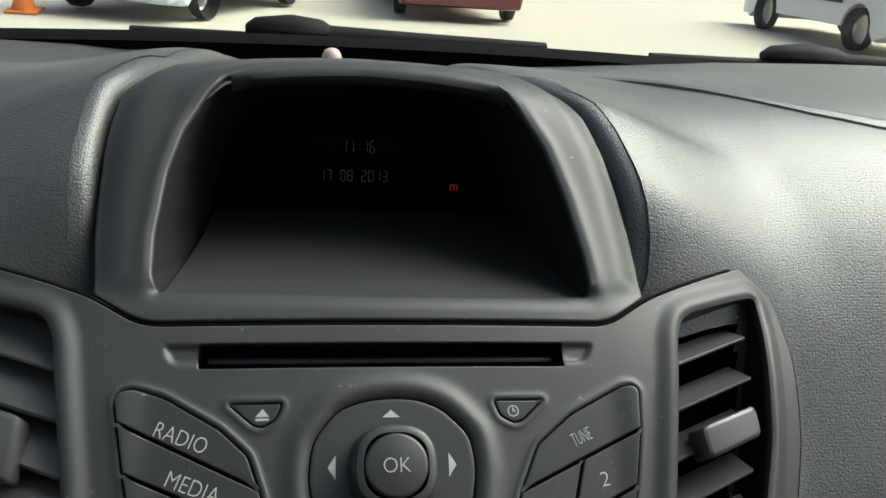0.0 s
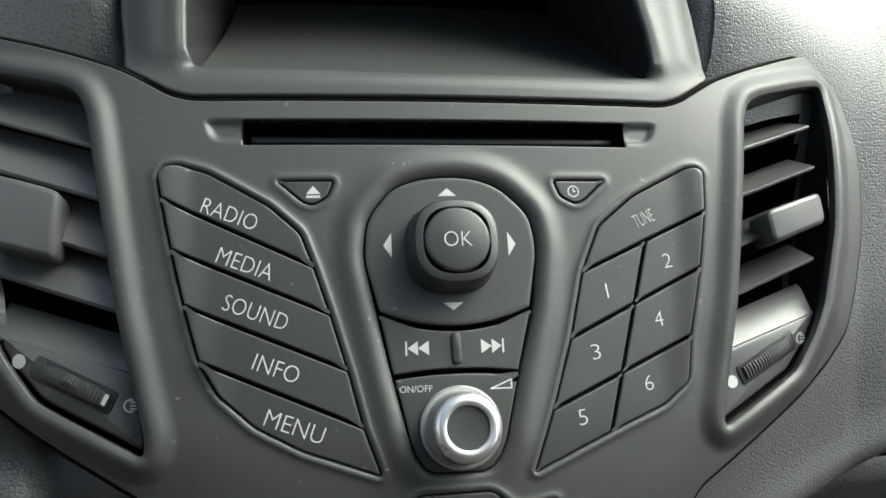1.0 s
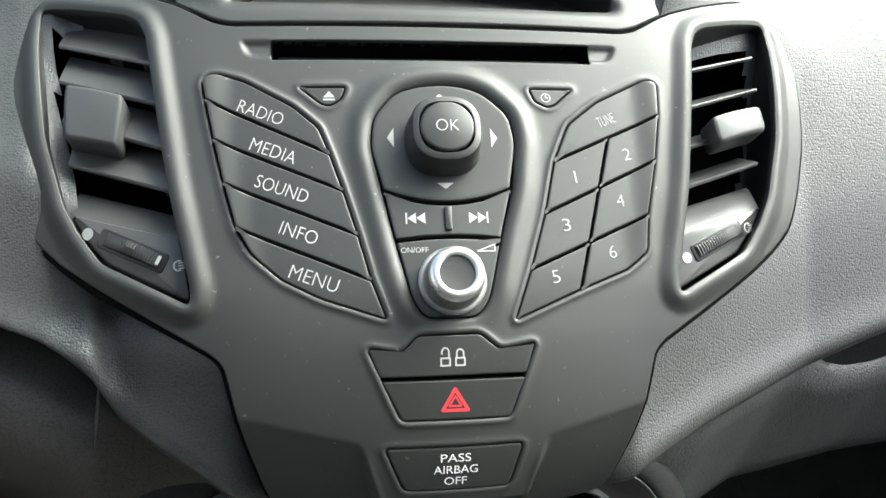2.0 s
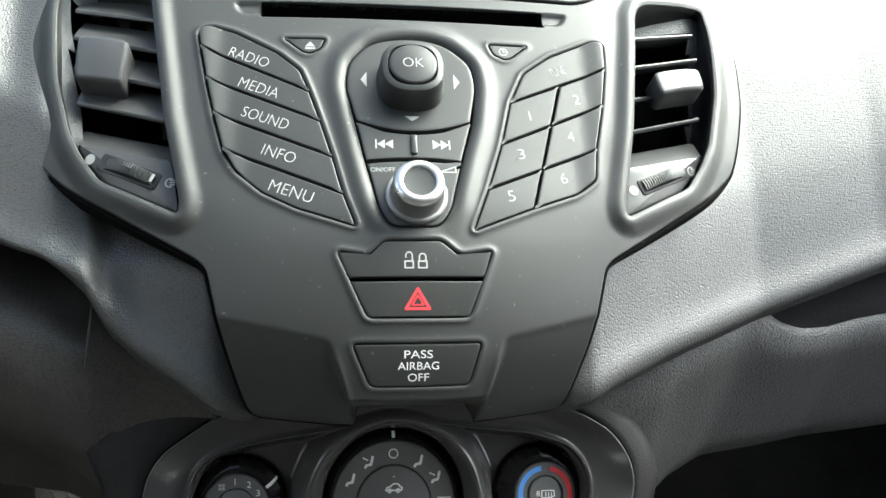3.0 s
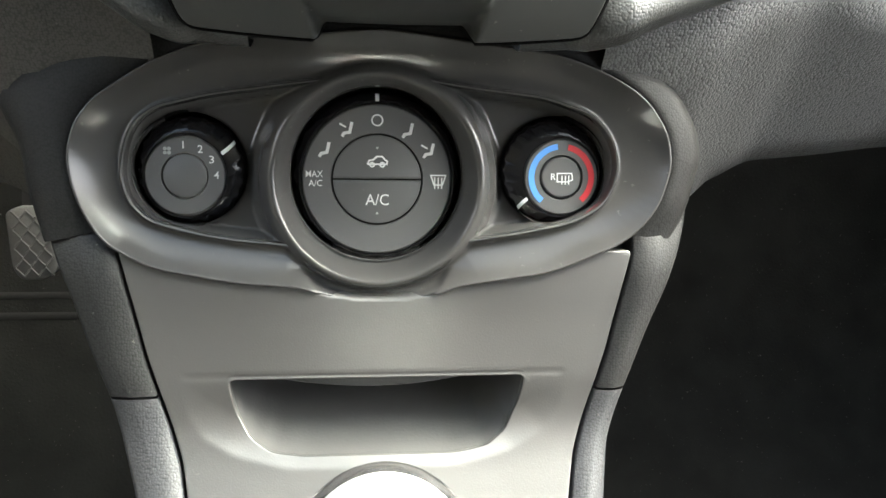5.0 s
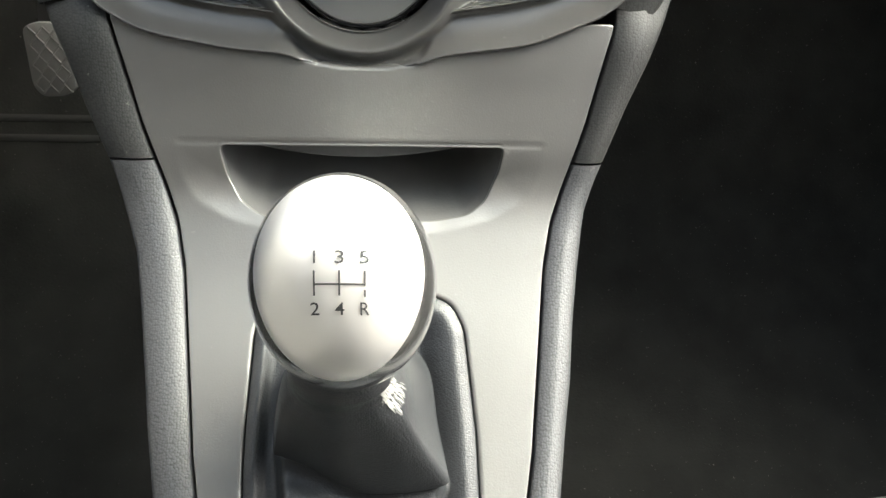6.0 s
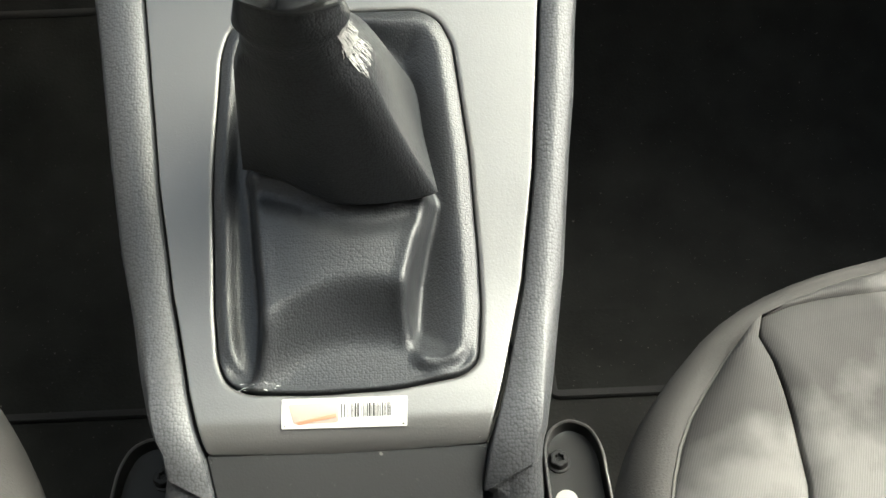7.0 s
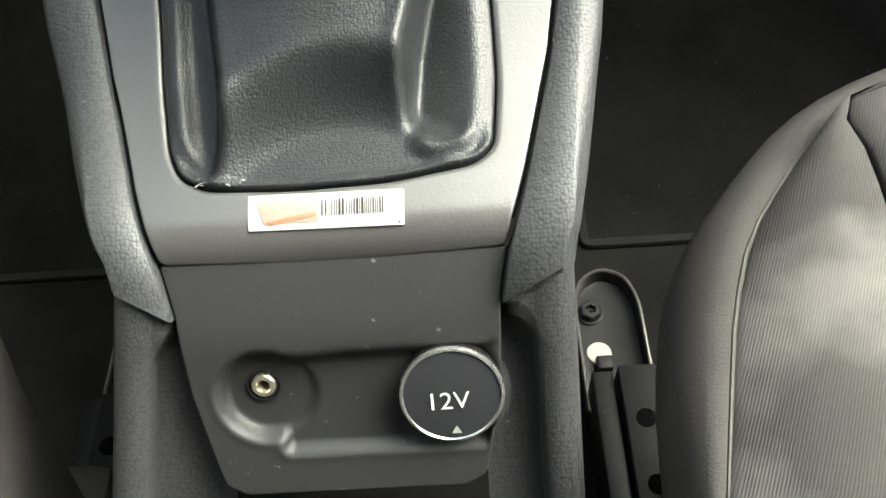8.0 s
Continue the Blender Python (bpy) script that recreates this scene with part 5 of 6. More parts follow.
def dial(c, socket, face, inner, marker, name, lean):
    """A black knob that leans out of its well, with a grey face and a white pointer on its flank."""
    f = CONS.flat(*c, 0)
    a = np.linspace(0, 2 * np.pi, 96, endpoint=False)
    grip = 0.45 * np.cos(24 * a)
    rings = []
    for r, h, k, g in ((socket - 0.5, -21, 1.0, 0), (socket - 0.7, -14.6, 1.0, 1), (socket - 1.3, -13.2, 0.92, 1), (face + (socket - face) * 0.45, -11.9, 0.5, 0.6), (face + 1.3, -11.0, 0.1, 0), (face + 0.5, -11.0, 0, 0), (face + 0.35, -14, 0, 0)):
        rings.append(f.at(lean[0] * k + (r + g * grip) * np.cos(a), lean[1] * k + (r + g * grip) * np.sin(a), np.full(96, float(h))))
    ob = loft(name, rings, GLOSSBLACK, climate)
    lathe("dial_well", CONS.flat(c[0] + lean[0], c[1] + lean[1], 0), [(socket + 0.6, -9.0), (socket + 0.5, -18), (socket - 1.0, -21)], GLOSSBLACK, climate, 72)
    lathe("dial_face", f, [(face, -15), (face, -11.0), (face - 0.5, -10.5), (inner + 0.7, -10.4), (inner + 0.5, -11.5)], DIALFACE, ob, 96)
    p = np.array([math.cos(math.radians(marker)), math.sin(math.radians(marker))])
    m = np.array([-p[1], p[0]])
    reach = socket - 1.0 + float(np.array(lean) @ p)
    spots = ((face + 1.2, -10.9, 0.0), (face + (reach - face) * 0.5, -11.2, -0.3), (reach - 1.0, -12.2, -1.0), (reach - 0.4, -13.0, -1.5))
    loft("pointer", [f.at(*(np.array([p * r + m * (w + bend * (0 if marker == -90 else 1)) for w in (-0.75, 0.75)]).T), np.array([h, h]) + 0.5) for r, h, bend in spots], BRIGHT, ob, False)
    return f, ob


fc, ob = dial(CENTRE, 33.6, 29.4, 17.6, -90, "mode_dial", (0, -1.6))
half = [q for q in disc(0, 0, 17.4, 64)]
for way in (1, -1):
    p = np.array([q for q in cut(np.array(half), (-30, 0), (30, 0), way, 0.3)])
    half_key = slab("recirculation_key" if way < 0 else "cooling_key", fc, p, -14, -10.2, DIALFACE, climate, 0.5)
    if way > 0:
        writing("print", fc, "A/C", 0, 8.0, 9.2, 4.4, BRIGHT, half_key, 0, -10.0, weight=0.0)
        mark("print", fc, [disc(0, 13.4, 0.5, 10)], GREYINK, half_key, -10.0)
    else:
        mark("print", fc, stroke([(-3.8, -6.0), (-3.2, -7.4), (-1.4, -7.8), (-0.2, -9.0), (2.0, -9.0), (3.2, -7.6), (4.0, -7.2), (3.8, -6.0), (-3.8, -6.0)], 0.7) + band(-2, -5.8, 0.5, 1.2, 0, 360, 10) + band(2, -5.8, 0.5, 1.2, 0, 360, 10), BRIGHT, half_key, -10.0)
        mark("print", fc, [disc(0, -12.4, 0.5, 10)], GREYINK, half_key, -10.0)
writing("print", fc, "MAX", -24.6, -2.0, 6.6, 2.5, BRIGHT, ob, 0, -10.2)
writing("print", fc, "A/C", -24.2, 1.6, 5.4, 2.5, BRIGHT, ob, 0, -10.2)
mark("print", fc, band(0, -23.2, 1.8, 2.4, 0, 360), BRIGHT, ob, -10.2)


def seated(x, s, way, head):
    """The small seated figure sign as plain strokes, with its arrow."""
    out = stroke([(x + 1.6 * way, s - 2.4), (x + 0.8 * way, s + 1.2), (x - 1.4 * way, s + 1.6), (x - 2.0 * way, s + 2.6)], 1.25)
    if head:
        out += stroke([(x - 3.0 * way, s - 2.0), (x - 0.8 * way, s - 0.8)], 0.7)
    return out


for x, s, way, head in ((-20.5, -11.6, 1, False), (-11.6, -19.6, 1, True), (12.2, -19.4, 1, False), (20.6, -11.6, 1, True)):
    mark("print", fc, seated(x, s, way, head), BRIGHT, ob, -10.2)
mark("print", fc, stroke([(21.3, -1.8), (27.3, -1.8), (26.0, 2.0), (22.6, 2.0), (21.3, -1.8)], 0.55) + [q for i in (-1.4, 0, 1.4) for q in stroke([(24.3 + i, -0.8), (24.3 + i, 3.4)], 0.5)], BRIGHT, ob, -10.2)

ff, ob = dial(FANC, 21.3, 15.2, 8.4, -32, "fan_dial", (2.0, -2.6))
lathe("dial_hub", ff, [(8.3, -14), (8.3, -10.8), (7.6, -10.3), (0.1, -10.2)], DIALFACE, ob, 64)
for text, a in (("1", -92), ("2", -60), ("3", -32), ("4", -2)):
    writing("print", ff, text, 12.0 * math.cos(radians(a)), 12.0 * math.sin(radians(a)), 0.5 if text == "1" else 1.9, 2.9, BRIGHT, ob, 0, -10.2)
mark("print", ff, [disc(11.6 * math.cos(radians(-124)) + 1.1 * math.cos(b), 11.6 * math.sin(radians(-124)) + 1.1 * math.sin(b), 0.75, 10) for b in np.radians((45, 135, 225, 315))], GREYINK, ob, -10.2)

ft, ob = dial(TEMPC, 21.3, 15.2, 8.4, 148, "temperature_dial", (-3.4, -2.6))
tk = lathe("rear_window_key", ft, [(8.2, -14), (8.2, -10.8), (7.6, -10.3), (0.1, -10.2)], DIALFACE, ob, 64)
mark("blue_scale", ft, band(0, 0, 11.2, 13.6, 130, 262, 30), BLUE, ob, -10.2)
mark("red_scale", ft, band(0, 0, 11.2, 13.6, -78, 48, 30), RED, ob, -10.2)
writing("print", ft, "R", -3.4, -0.2, 2.0, 2.6, BRIGHT, tk, 0, -10.0)
mark("print", ft, stroke([(-1.8, -1.6), (4.2, -1.6), (4.6, 1.0), (2.6, 1.8), (-1.8, 1.8), (-1.8, -1.6)], 0.5) + [q for i in (0.2, 1.6, 3.0) for q in stroke([(i, -0.6), (i, 2.8)], 0.45)], BRIGHT, tk, -10.0)

# ---- gear lever ----
lever = thing("gear_lever", "gear lever with silver topped knob and black leatherette boot", "gear lever", tuple(CONS.at(0, 120, 0)))


def boot_height(x, s):
    """The slack skirt of the boot: a rolled rim, valleys at both sides and a draped middle below the fold."""
    x, s = np.asarray(x, float), np.asarray(s, float)
    d = -sdf(BOOTHOLE, x, s)
    right = smooth(5, 30, x)
    broad = 9 + 17 * right
    sunk = smooth(4.0, broad, d) * smooth(204, 186, s)
    h = 3.4 * smooth(-2.5, 7, d) - 9.5 * sunk * (0.4 + 0.6 * right) - 3.2 * smooth(186, 200, s) * smooth(1, 4, d)
    h = h + 2.2 * np.exp(-(((s - 196.5 + 0.06 * (x - 30) ** 2) / 3.0) ** 2)) * smooth(20, 25, x) * smooth(40, 35, x)
    xl = np.interp(s, [126, 140, 156, 176, 190, 199, 205], [-33.5, -31.5, -30, -27.5, -27, -28.5, -32])
    xr = np.interp(s, [130, 139, 147, 155, 167, 178, 188, 195, 199, 205], [27, 30.5, 28, 25.6, 22.8, 21.4, 21.6, 22.5, 24, 28])
    crest = 169 + 0.015 * (x - 6) ** 2
    u = s - crest
    top = 14.5 + np.maximum(0.10 * np.minimum(u, 0), -6) - 14.0 * smooth(-4, 21, u)
    fold = np.interp(x, [-33, -18, -1.5, 14.5, 31], [127, 132.5, 140.5, 140.5, 137])
    top = top - 2.6 * np.exp(-(((s - fold - 5.5) / 5.0) ** 2))
    top = top + 0.8 * np.exp(-((x - xr + 3.0) / 2.6) ** 2) * smooth(190, 165, s) + 0.3 * np.exp(-((x - xl - 3.0) / 2.6) ** 2)
    wide = smooth(xl - 2.6, xl + 2.2, x) * smooth(xr + 2.4, xr - 2.2, x) * smooth(120, 128, s)
    return h + (np.maximum(top, h) - h) * wide


bo = dense(ccw(grown(ccw(BOOTHOLE), -0.6)), 1.5)
lo, hi = bo.min(0), bo.max(0)
gx, gs = np.meshgrid(np.arange(lo[0] - 1, hi[0] + 2, 1.0), np.arange(lo[1] - 1, hi[1] + 2, 1.0))
bh = boot_height(gx, gs)
for _ in range(2):
    q = np.pad(bh, 1, mode="edge")
    bh = (4 * bh + q[:-2, 1:-1] + q[2:, 1:-1] + q[1:-1, :-2] + q[1:-1, 2:]) / 8


def boot_smooth(x, s):
    i, j = np.clip(np.asarray(s, float) - gs[0, 0], 0, gs.shape[0] - 1.001), np.clip(np.asarray(x, float) - gx[0, 0], 0, gx.shape[1] - 1.001)
    a, b = i.astype(int), j.astype(int)
    u, v = i - a, j - b
    return bh[a, b] * (1 - u) * (1 - v) + bh[a + 1, b] * u * (1 - v) + bh[a, b + 1] * (1 - u) * v + bh[a + 1, b + 1] * u * v


relief("boot", CONS, bo, boot_smooth, LEATHER, lever, (), 1.0, 6, 4, 0.8, 0.6, "soft black leatherette boot with folds")

# the sleeve hangs from the collar and ends in a sharp overhanging fold
FOLD = spline([(32.0, 137.5, 13.5), (29, 139.0, 14.2), (21, 140.4, 14.6), (10, 141.2, 14.8), (-2, 140.4, 14.8), (-12, 136.0, 14.6), (-22, 130.6, 14.4), (-30, 127.5, 13.8), (-33.6, 126.5, 13)], 6)
BACKLINE = spline([(-33.6, 126.5, 13), (-34, 112, 10), (-30, 92, 6), (-14, 78, 3), (8, 78, 3), (24, 92, 4), (28, 116, 8), (32.0, 137.5, 13.5)], 6)


def spread(line, n):
    d = np.r_[0, np.cumsum(np.linalg.norm(np.diff(line, axis=0), axis=1))]
    u = np.linspace(0, d[-1], n, endpoint=False)
    return np.stack([np.interp(u, d, line[:, i]) for i in range(3)], 1)


hem = np.vstack([spread(FOLD, 44), spread(BACKLINE, 44)])
turn = np.radians(np.r_[np.linspace(25, 165, 44, endpoint=False), np.linspace(165, 385, 44, endpoint=False)])
neck = np.c_[-6 + 18.0 * np.cos(turn), 101 + 12.5 * np.sin(turn), 71 + 2.0 * np.sin(turn)]
hub = hem.mean(0)
stem = lambda f, r: neck.mean(0) + (hub - neck.mean(0)) * f + np.c_[r * 18.0 * np.cos(turn), r * 12.5 * np.sin(turn), 2.0 * np.sin(turn)]  # noqa: E731
rings = [stem(-0.20, 0.66), stem(-0.12, 0.78)]
for f in (-0.03, 0.02, 0.06, 0.10, 0.14, 0.2, 0.3, 0.45, 0.6, 0.72, 0.83, 0.91, 0.96, 0.985, 1.0):
    g = f + 0.10 * f * (1 - f)
    q = neck + (hem - neck) * np.c_[g, g, f][0]
    at_neck = float(smooth(0.34, 0.0, f))
    q = stem(f, 0.86 - 0.05 * math.sin(55 * f)) * at_neck + q * (1 - at_neck)
    swell = math.sin(math.pi * min(max(f, 0), 1))
    dent = -2.2 * swell * np.exp(-((turn - math.radians(80)) / 0.5) ** 2)
    aside = np.minimum(np.abs(turn - math.radians(25)), np.abs(turn - math.radians(385)))
    q[:, 0] -= 3.0 * swell * np.exp(-((aside / 0.55) ** 2))
    q[:, 1] += dent + 1.1 * math.sin(f * 60) * max(0, 1 - max(f, 0) / 0.3) * np.exp(-((turn - 1.9) / 0.9) ** 2)
    rings.append(q)
for tuck, drop in ((0.2, 0.5), (0.3, 1.2), (0.9, 2.2), (2.2, 3.0), (5.0, 4.0), (8.0, 12.0)):
    out = (hem - hub) / (np.linalg.norm((hem - hub)[:, :2], axis=1)[:, None] + 1e-6)
    rings.append(hem + out * (1, 1, 0) * (0.6 - tuck) - np.array((0, 0, drop)))
loft("boot_sleeve", [CONS.at(*q.T) for q in rings], LEATHER, lever, True, False, "leatherette sleeve with a sharp fold", 1.0)
# silvery flakes where the sleeve's upper edge has worn through
flakes, quads = [], []
random.seed(11)
for _ in range(420):
    k = random.uniform(2.0, 7.4)
    j = -1.5 + random.uniform(-5.0, 4.0 + 4.0 * max(0, 1 - abs(k - 5.0)) * random.random())
    if random.random() < (abs(j) / 9.0):
        continue
    i0 = int(math.floor(k))
    spot = lambda kk, jj: rings[kk][int(round(jj)) % len(hem)]  # noqa: E731
    p0, p1, p2 = spot(i0, j), spot(i0 + 1, j), spot(i0, j + 1)
    down, side = (v / (np.linalg.norm(v) + 1e-9) for v in (p1 - p0, p2 - p0))
    out = np.cross(side, down)
    out = out * (1 if out @ (p0 - rings[i0].mean(0)) > 0 else -1)
    q = p0 + (p1 - p0) * (k - i0) + (p2 - p0) * (j - round(j)) + out * random.uniform(0.25, 0.6)
    L, W, tilt = random.uniform(0.7, 2.4), random.uniform(0.08, 0.22), random.uniform(-0.25, 0.25)
    base = len(flakes) * 4
    flakes.append([q + down * a * L + side * (c * W + tilt * a) + out * (0.25 * a) for a, c in ((-1, -0.5), (-0.6, 0.6), (1, 0.5), (0.7, -0.7))])
    quads.append((base, base + 1, base + 2, base + 3))
raw("worn_patch", CONS.at(*np.array(flakes).reshape(-1, 3).T), quads, WORN, lever, "flaking worn silver patch on the sleeve top")

random.seed(3)
scuffs = []
for _ in range(14):
    sx, ss = random.uniform(-35, -22), random.uniform(200.4, 202.8)
    scuffs += stroke([(sx, ss), (sx + random.uniform(0.2, 1.0), ss + random.uniform(-0.5, 0.5))], random.uniform(0.1, 0.25))
pts = np.vstack(scuffs)
raw("scuff_marks", CONS.at(pts[:, 0], pts[:, 1], boot_smooth(pts[:, 0], pts[:, 1]) + 0.25), [tuple(range(4 * k, 4 * k + 4)) for k in range(len(scuffs))], WHITE, lever, "pale scuffs on the boot's rim")

KNOB = Vector((-0.0042, 0.076, 0.757))
AX = (0.0268, 0.0262, 0.0365)


class Egg:
    """The knob's rounded skin, addressed from a flat patch that faces the driver."""

    def __init__(self):
        self.n = np.array((0.0, -0.60, 0.80))
        self.u = np.array((1.0, 0, 0))
        self.d = np.cross(self.u, self.n)

    def at(self, x, s, h=0.0):
        x, s, h = (np.asarray(a, float)[..., None] / 1000 for a in (x, s, h))
        p = x * self.u + s * self.d
        k = 1 / np.array(AX) ** 2
        a = (self.n**2 * k).sum()
        b = 2 * (p * self.n * k).sum(-1, keepdims=True)
        c = (p * p * k).sum(-1, keepdims=True) - 1
        t = (-b + np.sqrt(np.maximum(b * b - 4 * a * c, 0))) / (2 * a)
        return np.array(KNOB) + p + (t + h) * self.n


egg = Egg()
bm = bmesh.new()
bmesh.ops.create_uvsphere(bm, u_segments=56, v_segments=40, radius=1)
for v in bm.verts:
    v.co = Vector([v.co[i] * AX[i] for i in range(3)]) + KNOB
part("knob", bm, mat("dark_chrome_rim", (0.55, 0.55, 0.54), 0.16, metal=0.95, vary=0.25), lever, "dark chrome gear knob body")
rings = []
for f, h in ((1.03, -0.5), (1.0, -0.2), (0.995, 0.5), (0.97, 1.0), (0.9, 1.3), (0.75, 1.5), (0.5, 1.5), (0.25, 1.5), (0.02, 1.5)):
    a = np.linspace(0, 2 * np.pi, 64, endpoint=False)
    rings.append(egg.at(22.8 * f * np.cos(a) * (1 - 0.05 * np.sin(a)) - 0.3, 27.2 * f * np.sin(a) - 0.3, np.full(64, h)))
cap = loft("knob_cap", rings, CAP, lever, True, True, "bright satin silver cap")
for text, x, s in (("1", -5.6, -4.3), ("3", 0.6, -4.3), ("5", 6.8, -4.3), ("2", -5.6, 8.2), ("4", 0.6, 8.2), ("R", 6.9, 8.2)):
    writing("print", egg, text, x, s, 0.5 if text == "1" else 2.3, 3.1, DARKINK, cap, 0, 1.75)
run = lambda a, b: stroke([tuple(np.array(a) + (np.array(b) - np.array(a)) * u) for u in np.linspace(0, 1, 8)], 0.45)  # noqa: E731
mark("print", egg, run((-5.7, -0.9), (-5.7, 4.9)) + run((0.6, -0.9), (0.6, 4.9)) + run((6.9, -0.9), (6.9, 2.6)) + run((-5.7, 2.3), (6.9, 2.3)) + run((6.9, 3.7), (6.9, 5.2)), DARKINK, cap, 1.75)

# ---- seats ----
CLOTH = mat("grey_ribbed_cloth", (0.064, 0.062, 0.059), 0.9, grain=0.3, size=900, vary=0.35, spec=0.2)
ct = CLOTH.node_tree
wave = ct.nodes.new("ShaderNodeTexWave")
wave.inputs["Scale"].default_value = 420.0
wave.inputs["Distortion"].default_value = 0.4
co = ct.nodes.new("ShaderNodeTexCoord")
spin = ct.nodes.new("ShaderNodeMapping")
spin.inputs["Rotation"].default_value = (0, 0, radians(24))
ct.links.new(co.outputs["Object"], spin.inputs[0])
ct.links.new(spin.outputs[0], wave.inputs["Vector"])
bsdf = ct.nodes["Principled BSDF"]
tone = bsdf.inputs["Base Color"].links[0].from_socket
stain, ramp, pale, rib = (ct.nodes.new(k) for k in ("ShaderNodeTexNoise", "ShaderNodeValToRGB", "ShaderNodeMix", "ShaderNodeMix"))
stain.inputs["Scale"].default_value, stain.inputs["Detail"].default_value = 17.0, 5.0
ct.links.new(co.outputs["Object"], stain.inputs["Vector"])
ramp.color_ramp.elements[0].position, ramp.color_ramp.elements[1].position = 0.47, 0.60
ct.links.new(stain.outputs[0], ramp.inputs[0])
pale.data_type = rib.data_type = "RGBA"
pale.inputs[7].default_value = (0.138, 0.134, 0.126, 1)
ct.links.new(ramp.outputs[0], pale.inputs[0])
ct.links.new(tone, pale.inputs[6])
rib.blend_type = "MULTIPLY"
hide = ct.nodes.new("ShaderNodeMapRange")
hide.inputs[3].default_value, hide.inputs[4].default_value = 0.32, 0.12
ct.links.new(ramp.outputs[0], hide.inputs[0])
ct.links.new(hide.outputs[0], rib.inputs[0])
ct.links.new(pale.outputs[2], rib.inputs[6])
ct.links.new(wave.outputs[0], rib.inputs[7])
ct.links.new(rib.outputs[2], bsdf.inputs["Base Color"])
wb = ct.nodes.new("ShaderNodeBump")
wb.inputs["Strength"].default_value, wb.inputs["Distance"].default_value = 0.28, 0.00025
ct.links.new(wave.outputs[0], wb.inputs["Height"])
ct.links.new(wb.outputs[0], ct.nodes["Principled BSDF"].inputs["Normal"])
SEATSIDE = mat("grey_seat_side_cloth", (0.054, 0.052, 0.049), 0.92, grain=0.5, size=1300, vary=0.4, spec=0.2)
PIPING = mat("worn_seam_cloth", (0.100, 0.097, 0.088), 0.9, grain=0.5, size=1500, vary=0.35, spec=0.2)
SEATLINE = [(0.345, 0.105), (0.25, 0.103), (0.216, 0.096), (0.184, 0.087), (0.156, 0.075), (0.133, 0.059), (0.112, 0.036), (0.097, 0.014), (0.088, -0.010), (0.084, -0.042), (0.083, -0.08), (0.084, -0.2), (0.080, -0.42), (0.345, -0.44)]
SEAM = [(0.345, 0.085), (0.25, 0.083), (0.20, 0.076), (0.17, 0.065), (0.148, 0.051), (0.131, 0.033), (0.114, 0.010), (0.104, -0.015), (0.098, -0.037), (0.092, -0.062), (0.09, -0.10), (0.09, -0.40), (0.345, -0.42)]
INSERT = [(0.345, 0.064), (0.25, 0.064), (0.19, 0.061), (0.16, 0.056), (0.147, 0.048), (0.1495, 0.036), (0.1495, 0.015), (0.146, -0.018), (0.143, -0.06), (0.14, -0.39), (0.345, -0.41)]


def seat(way):
    """A front seat cushion: plain side, ribbed bolster, ribbed middle and base."""
    st = thing("car_seat", "grey ribbed cloth car seat cushion, stained and worn", "car seat", (way * 0.345, -0.15, 0.31), "front seats")
    n = 150

    def outline(p):
        p = [tuple(q) for q in spline(p, 8)]
        full = p + [(0.69 - x, y) for x, y in p[1:-1]][::-1]
        return resample(full, n) * (way, 1) + ((0, 0) if way > 0 else (-0.022, 0))

    rim, seam, ins = outline(SEATLINE), outline(SEAM), outline(INSERT)
    c = np.array((way * 0.345 - (0 if way > 0 else 0.022), -0.15))
    at = lambda p, z: np.c_[p, np.full(n, z)]  # noqa: E731
    side = [at(c + (rim - c) * f, z) for f, z in ((0.86, 0.36), (0.90, 0.42), (0.95, 0.50), (0.99, 0.545), (1.0, 0.566))]
    side += [at(rim + (seam - rim) * f, z) for f, z in ((0.18, 0.580), (0.55, 0.588), (0.92, 0.5905), (1.0, 0.589))]
    loft("side_panel", side, SEATSIDE, st, sharp=2)
    bead = [at(seam + (rim - seam) * 0.045 * math.cos(a), 0.5896 + 0.0009 * math.sin(a)) for a in np.linspace(0, 2 * math.pi, 7)]
    loft("piping", bead, PIPING, st, label="worn pale seam edge")
    mid = [at(seam, 0.588), at(seam + (ins - seam) * 0.05, 0.592), at(seam + (ins - seam) * 0.5, 0.600), at(seam + (ins - seam) * 0.94, 0.6005), at(ins, 0.5975)]
    loft("bolster", mid, CLOTH, st, sharp=2)
    inner = [at(ins, 0.5975)] + [at(c + (ins - c) * f, z) for f, z in ((0.994, 0.6003), (0.95, 0.602), (0.8, 0.599), (0.5, 0.594), (0.25, 0.591), (0.02, 0.590))]
    loft("insert", inner, CLOTH, st, True, True, sharp=2)
    box("base", (way * 0.345 - 0.2, -0.42, 0.33), (way * 0.345 + 0.2, 0.03, 0.40), RUBBER, st, 0.01)
    return st


seat(1)
seat(-1)


RAILBLACK = mat("rail_black", (0.009, 0.009, 0.009), 0.45, grain=0.1, dust=0.2)


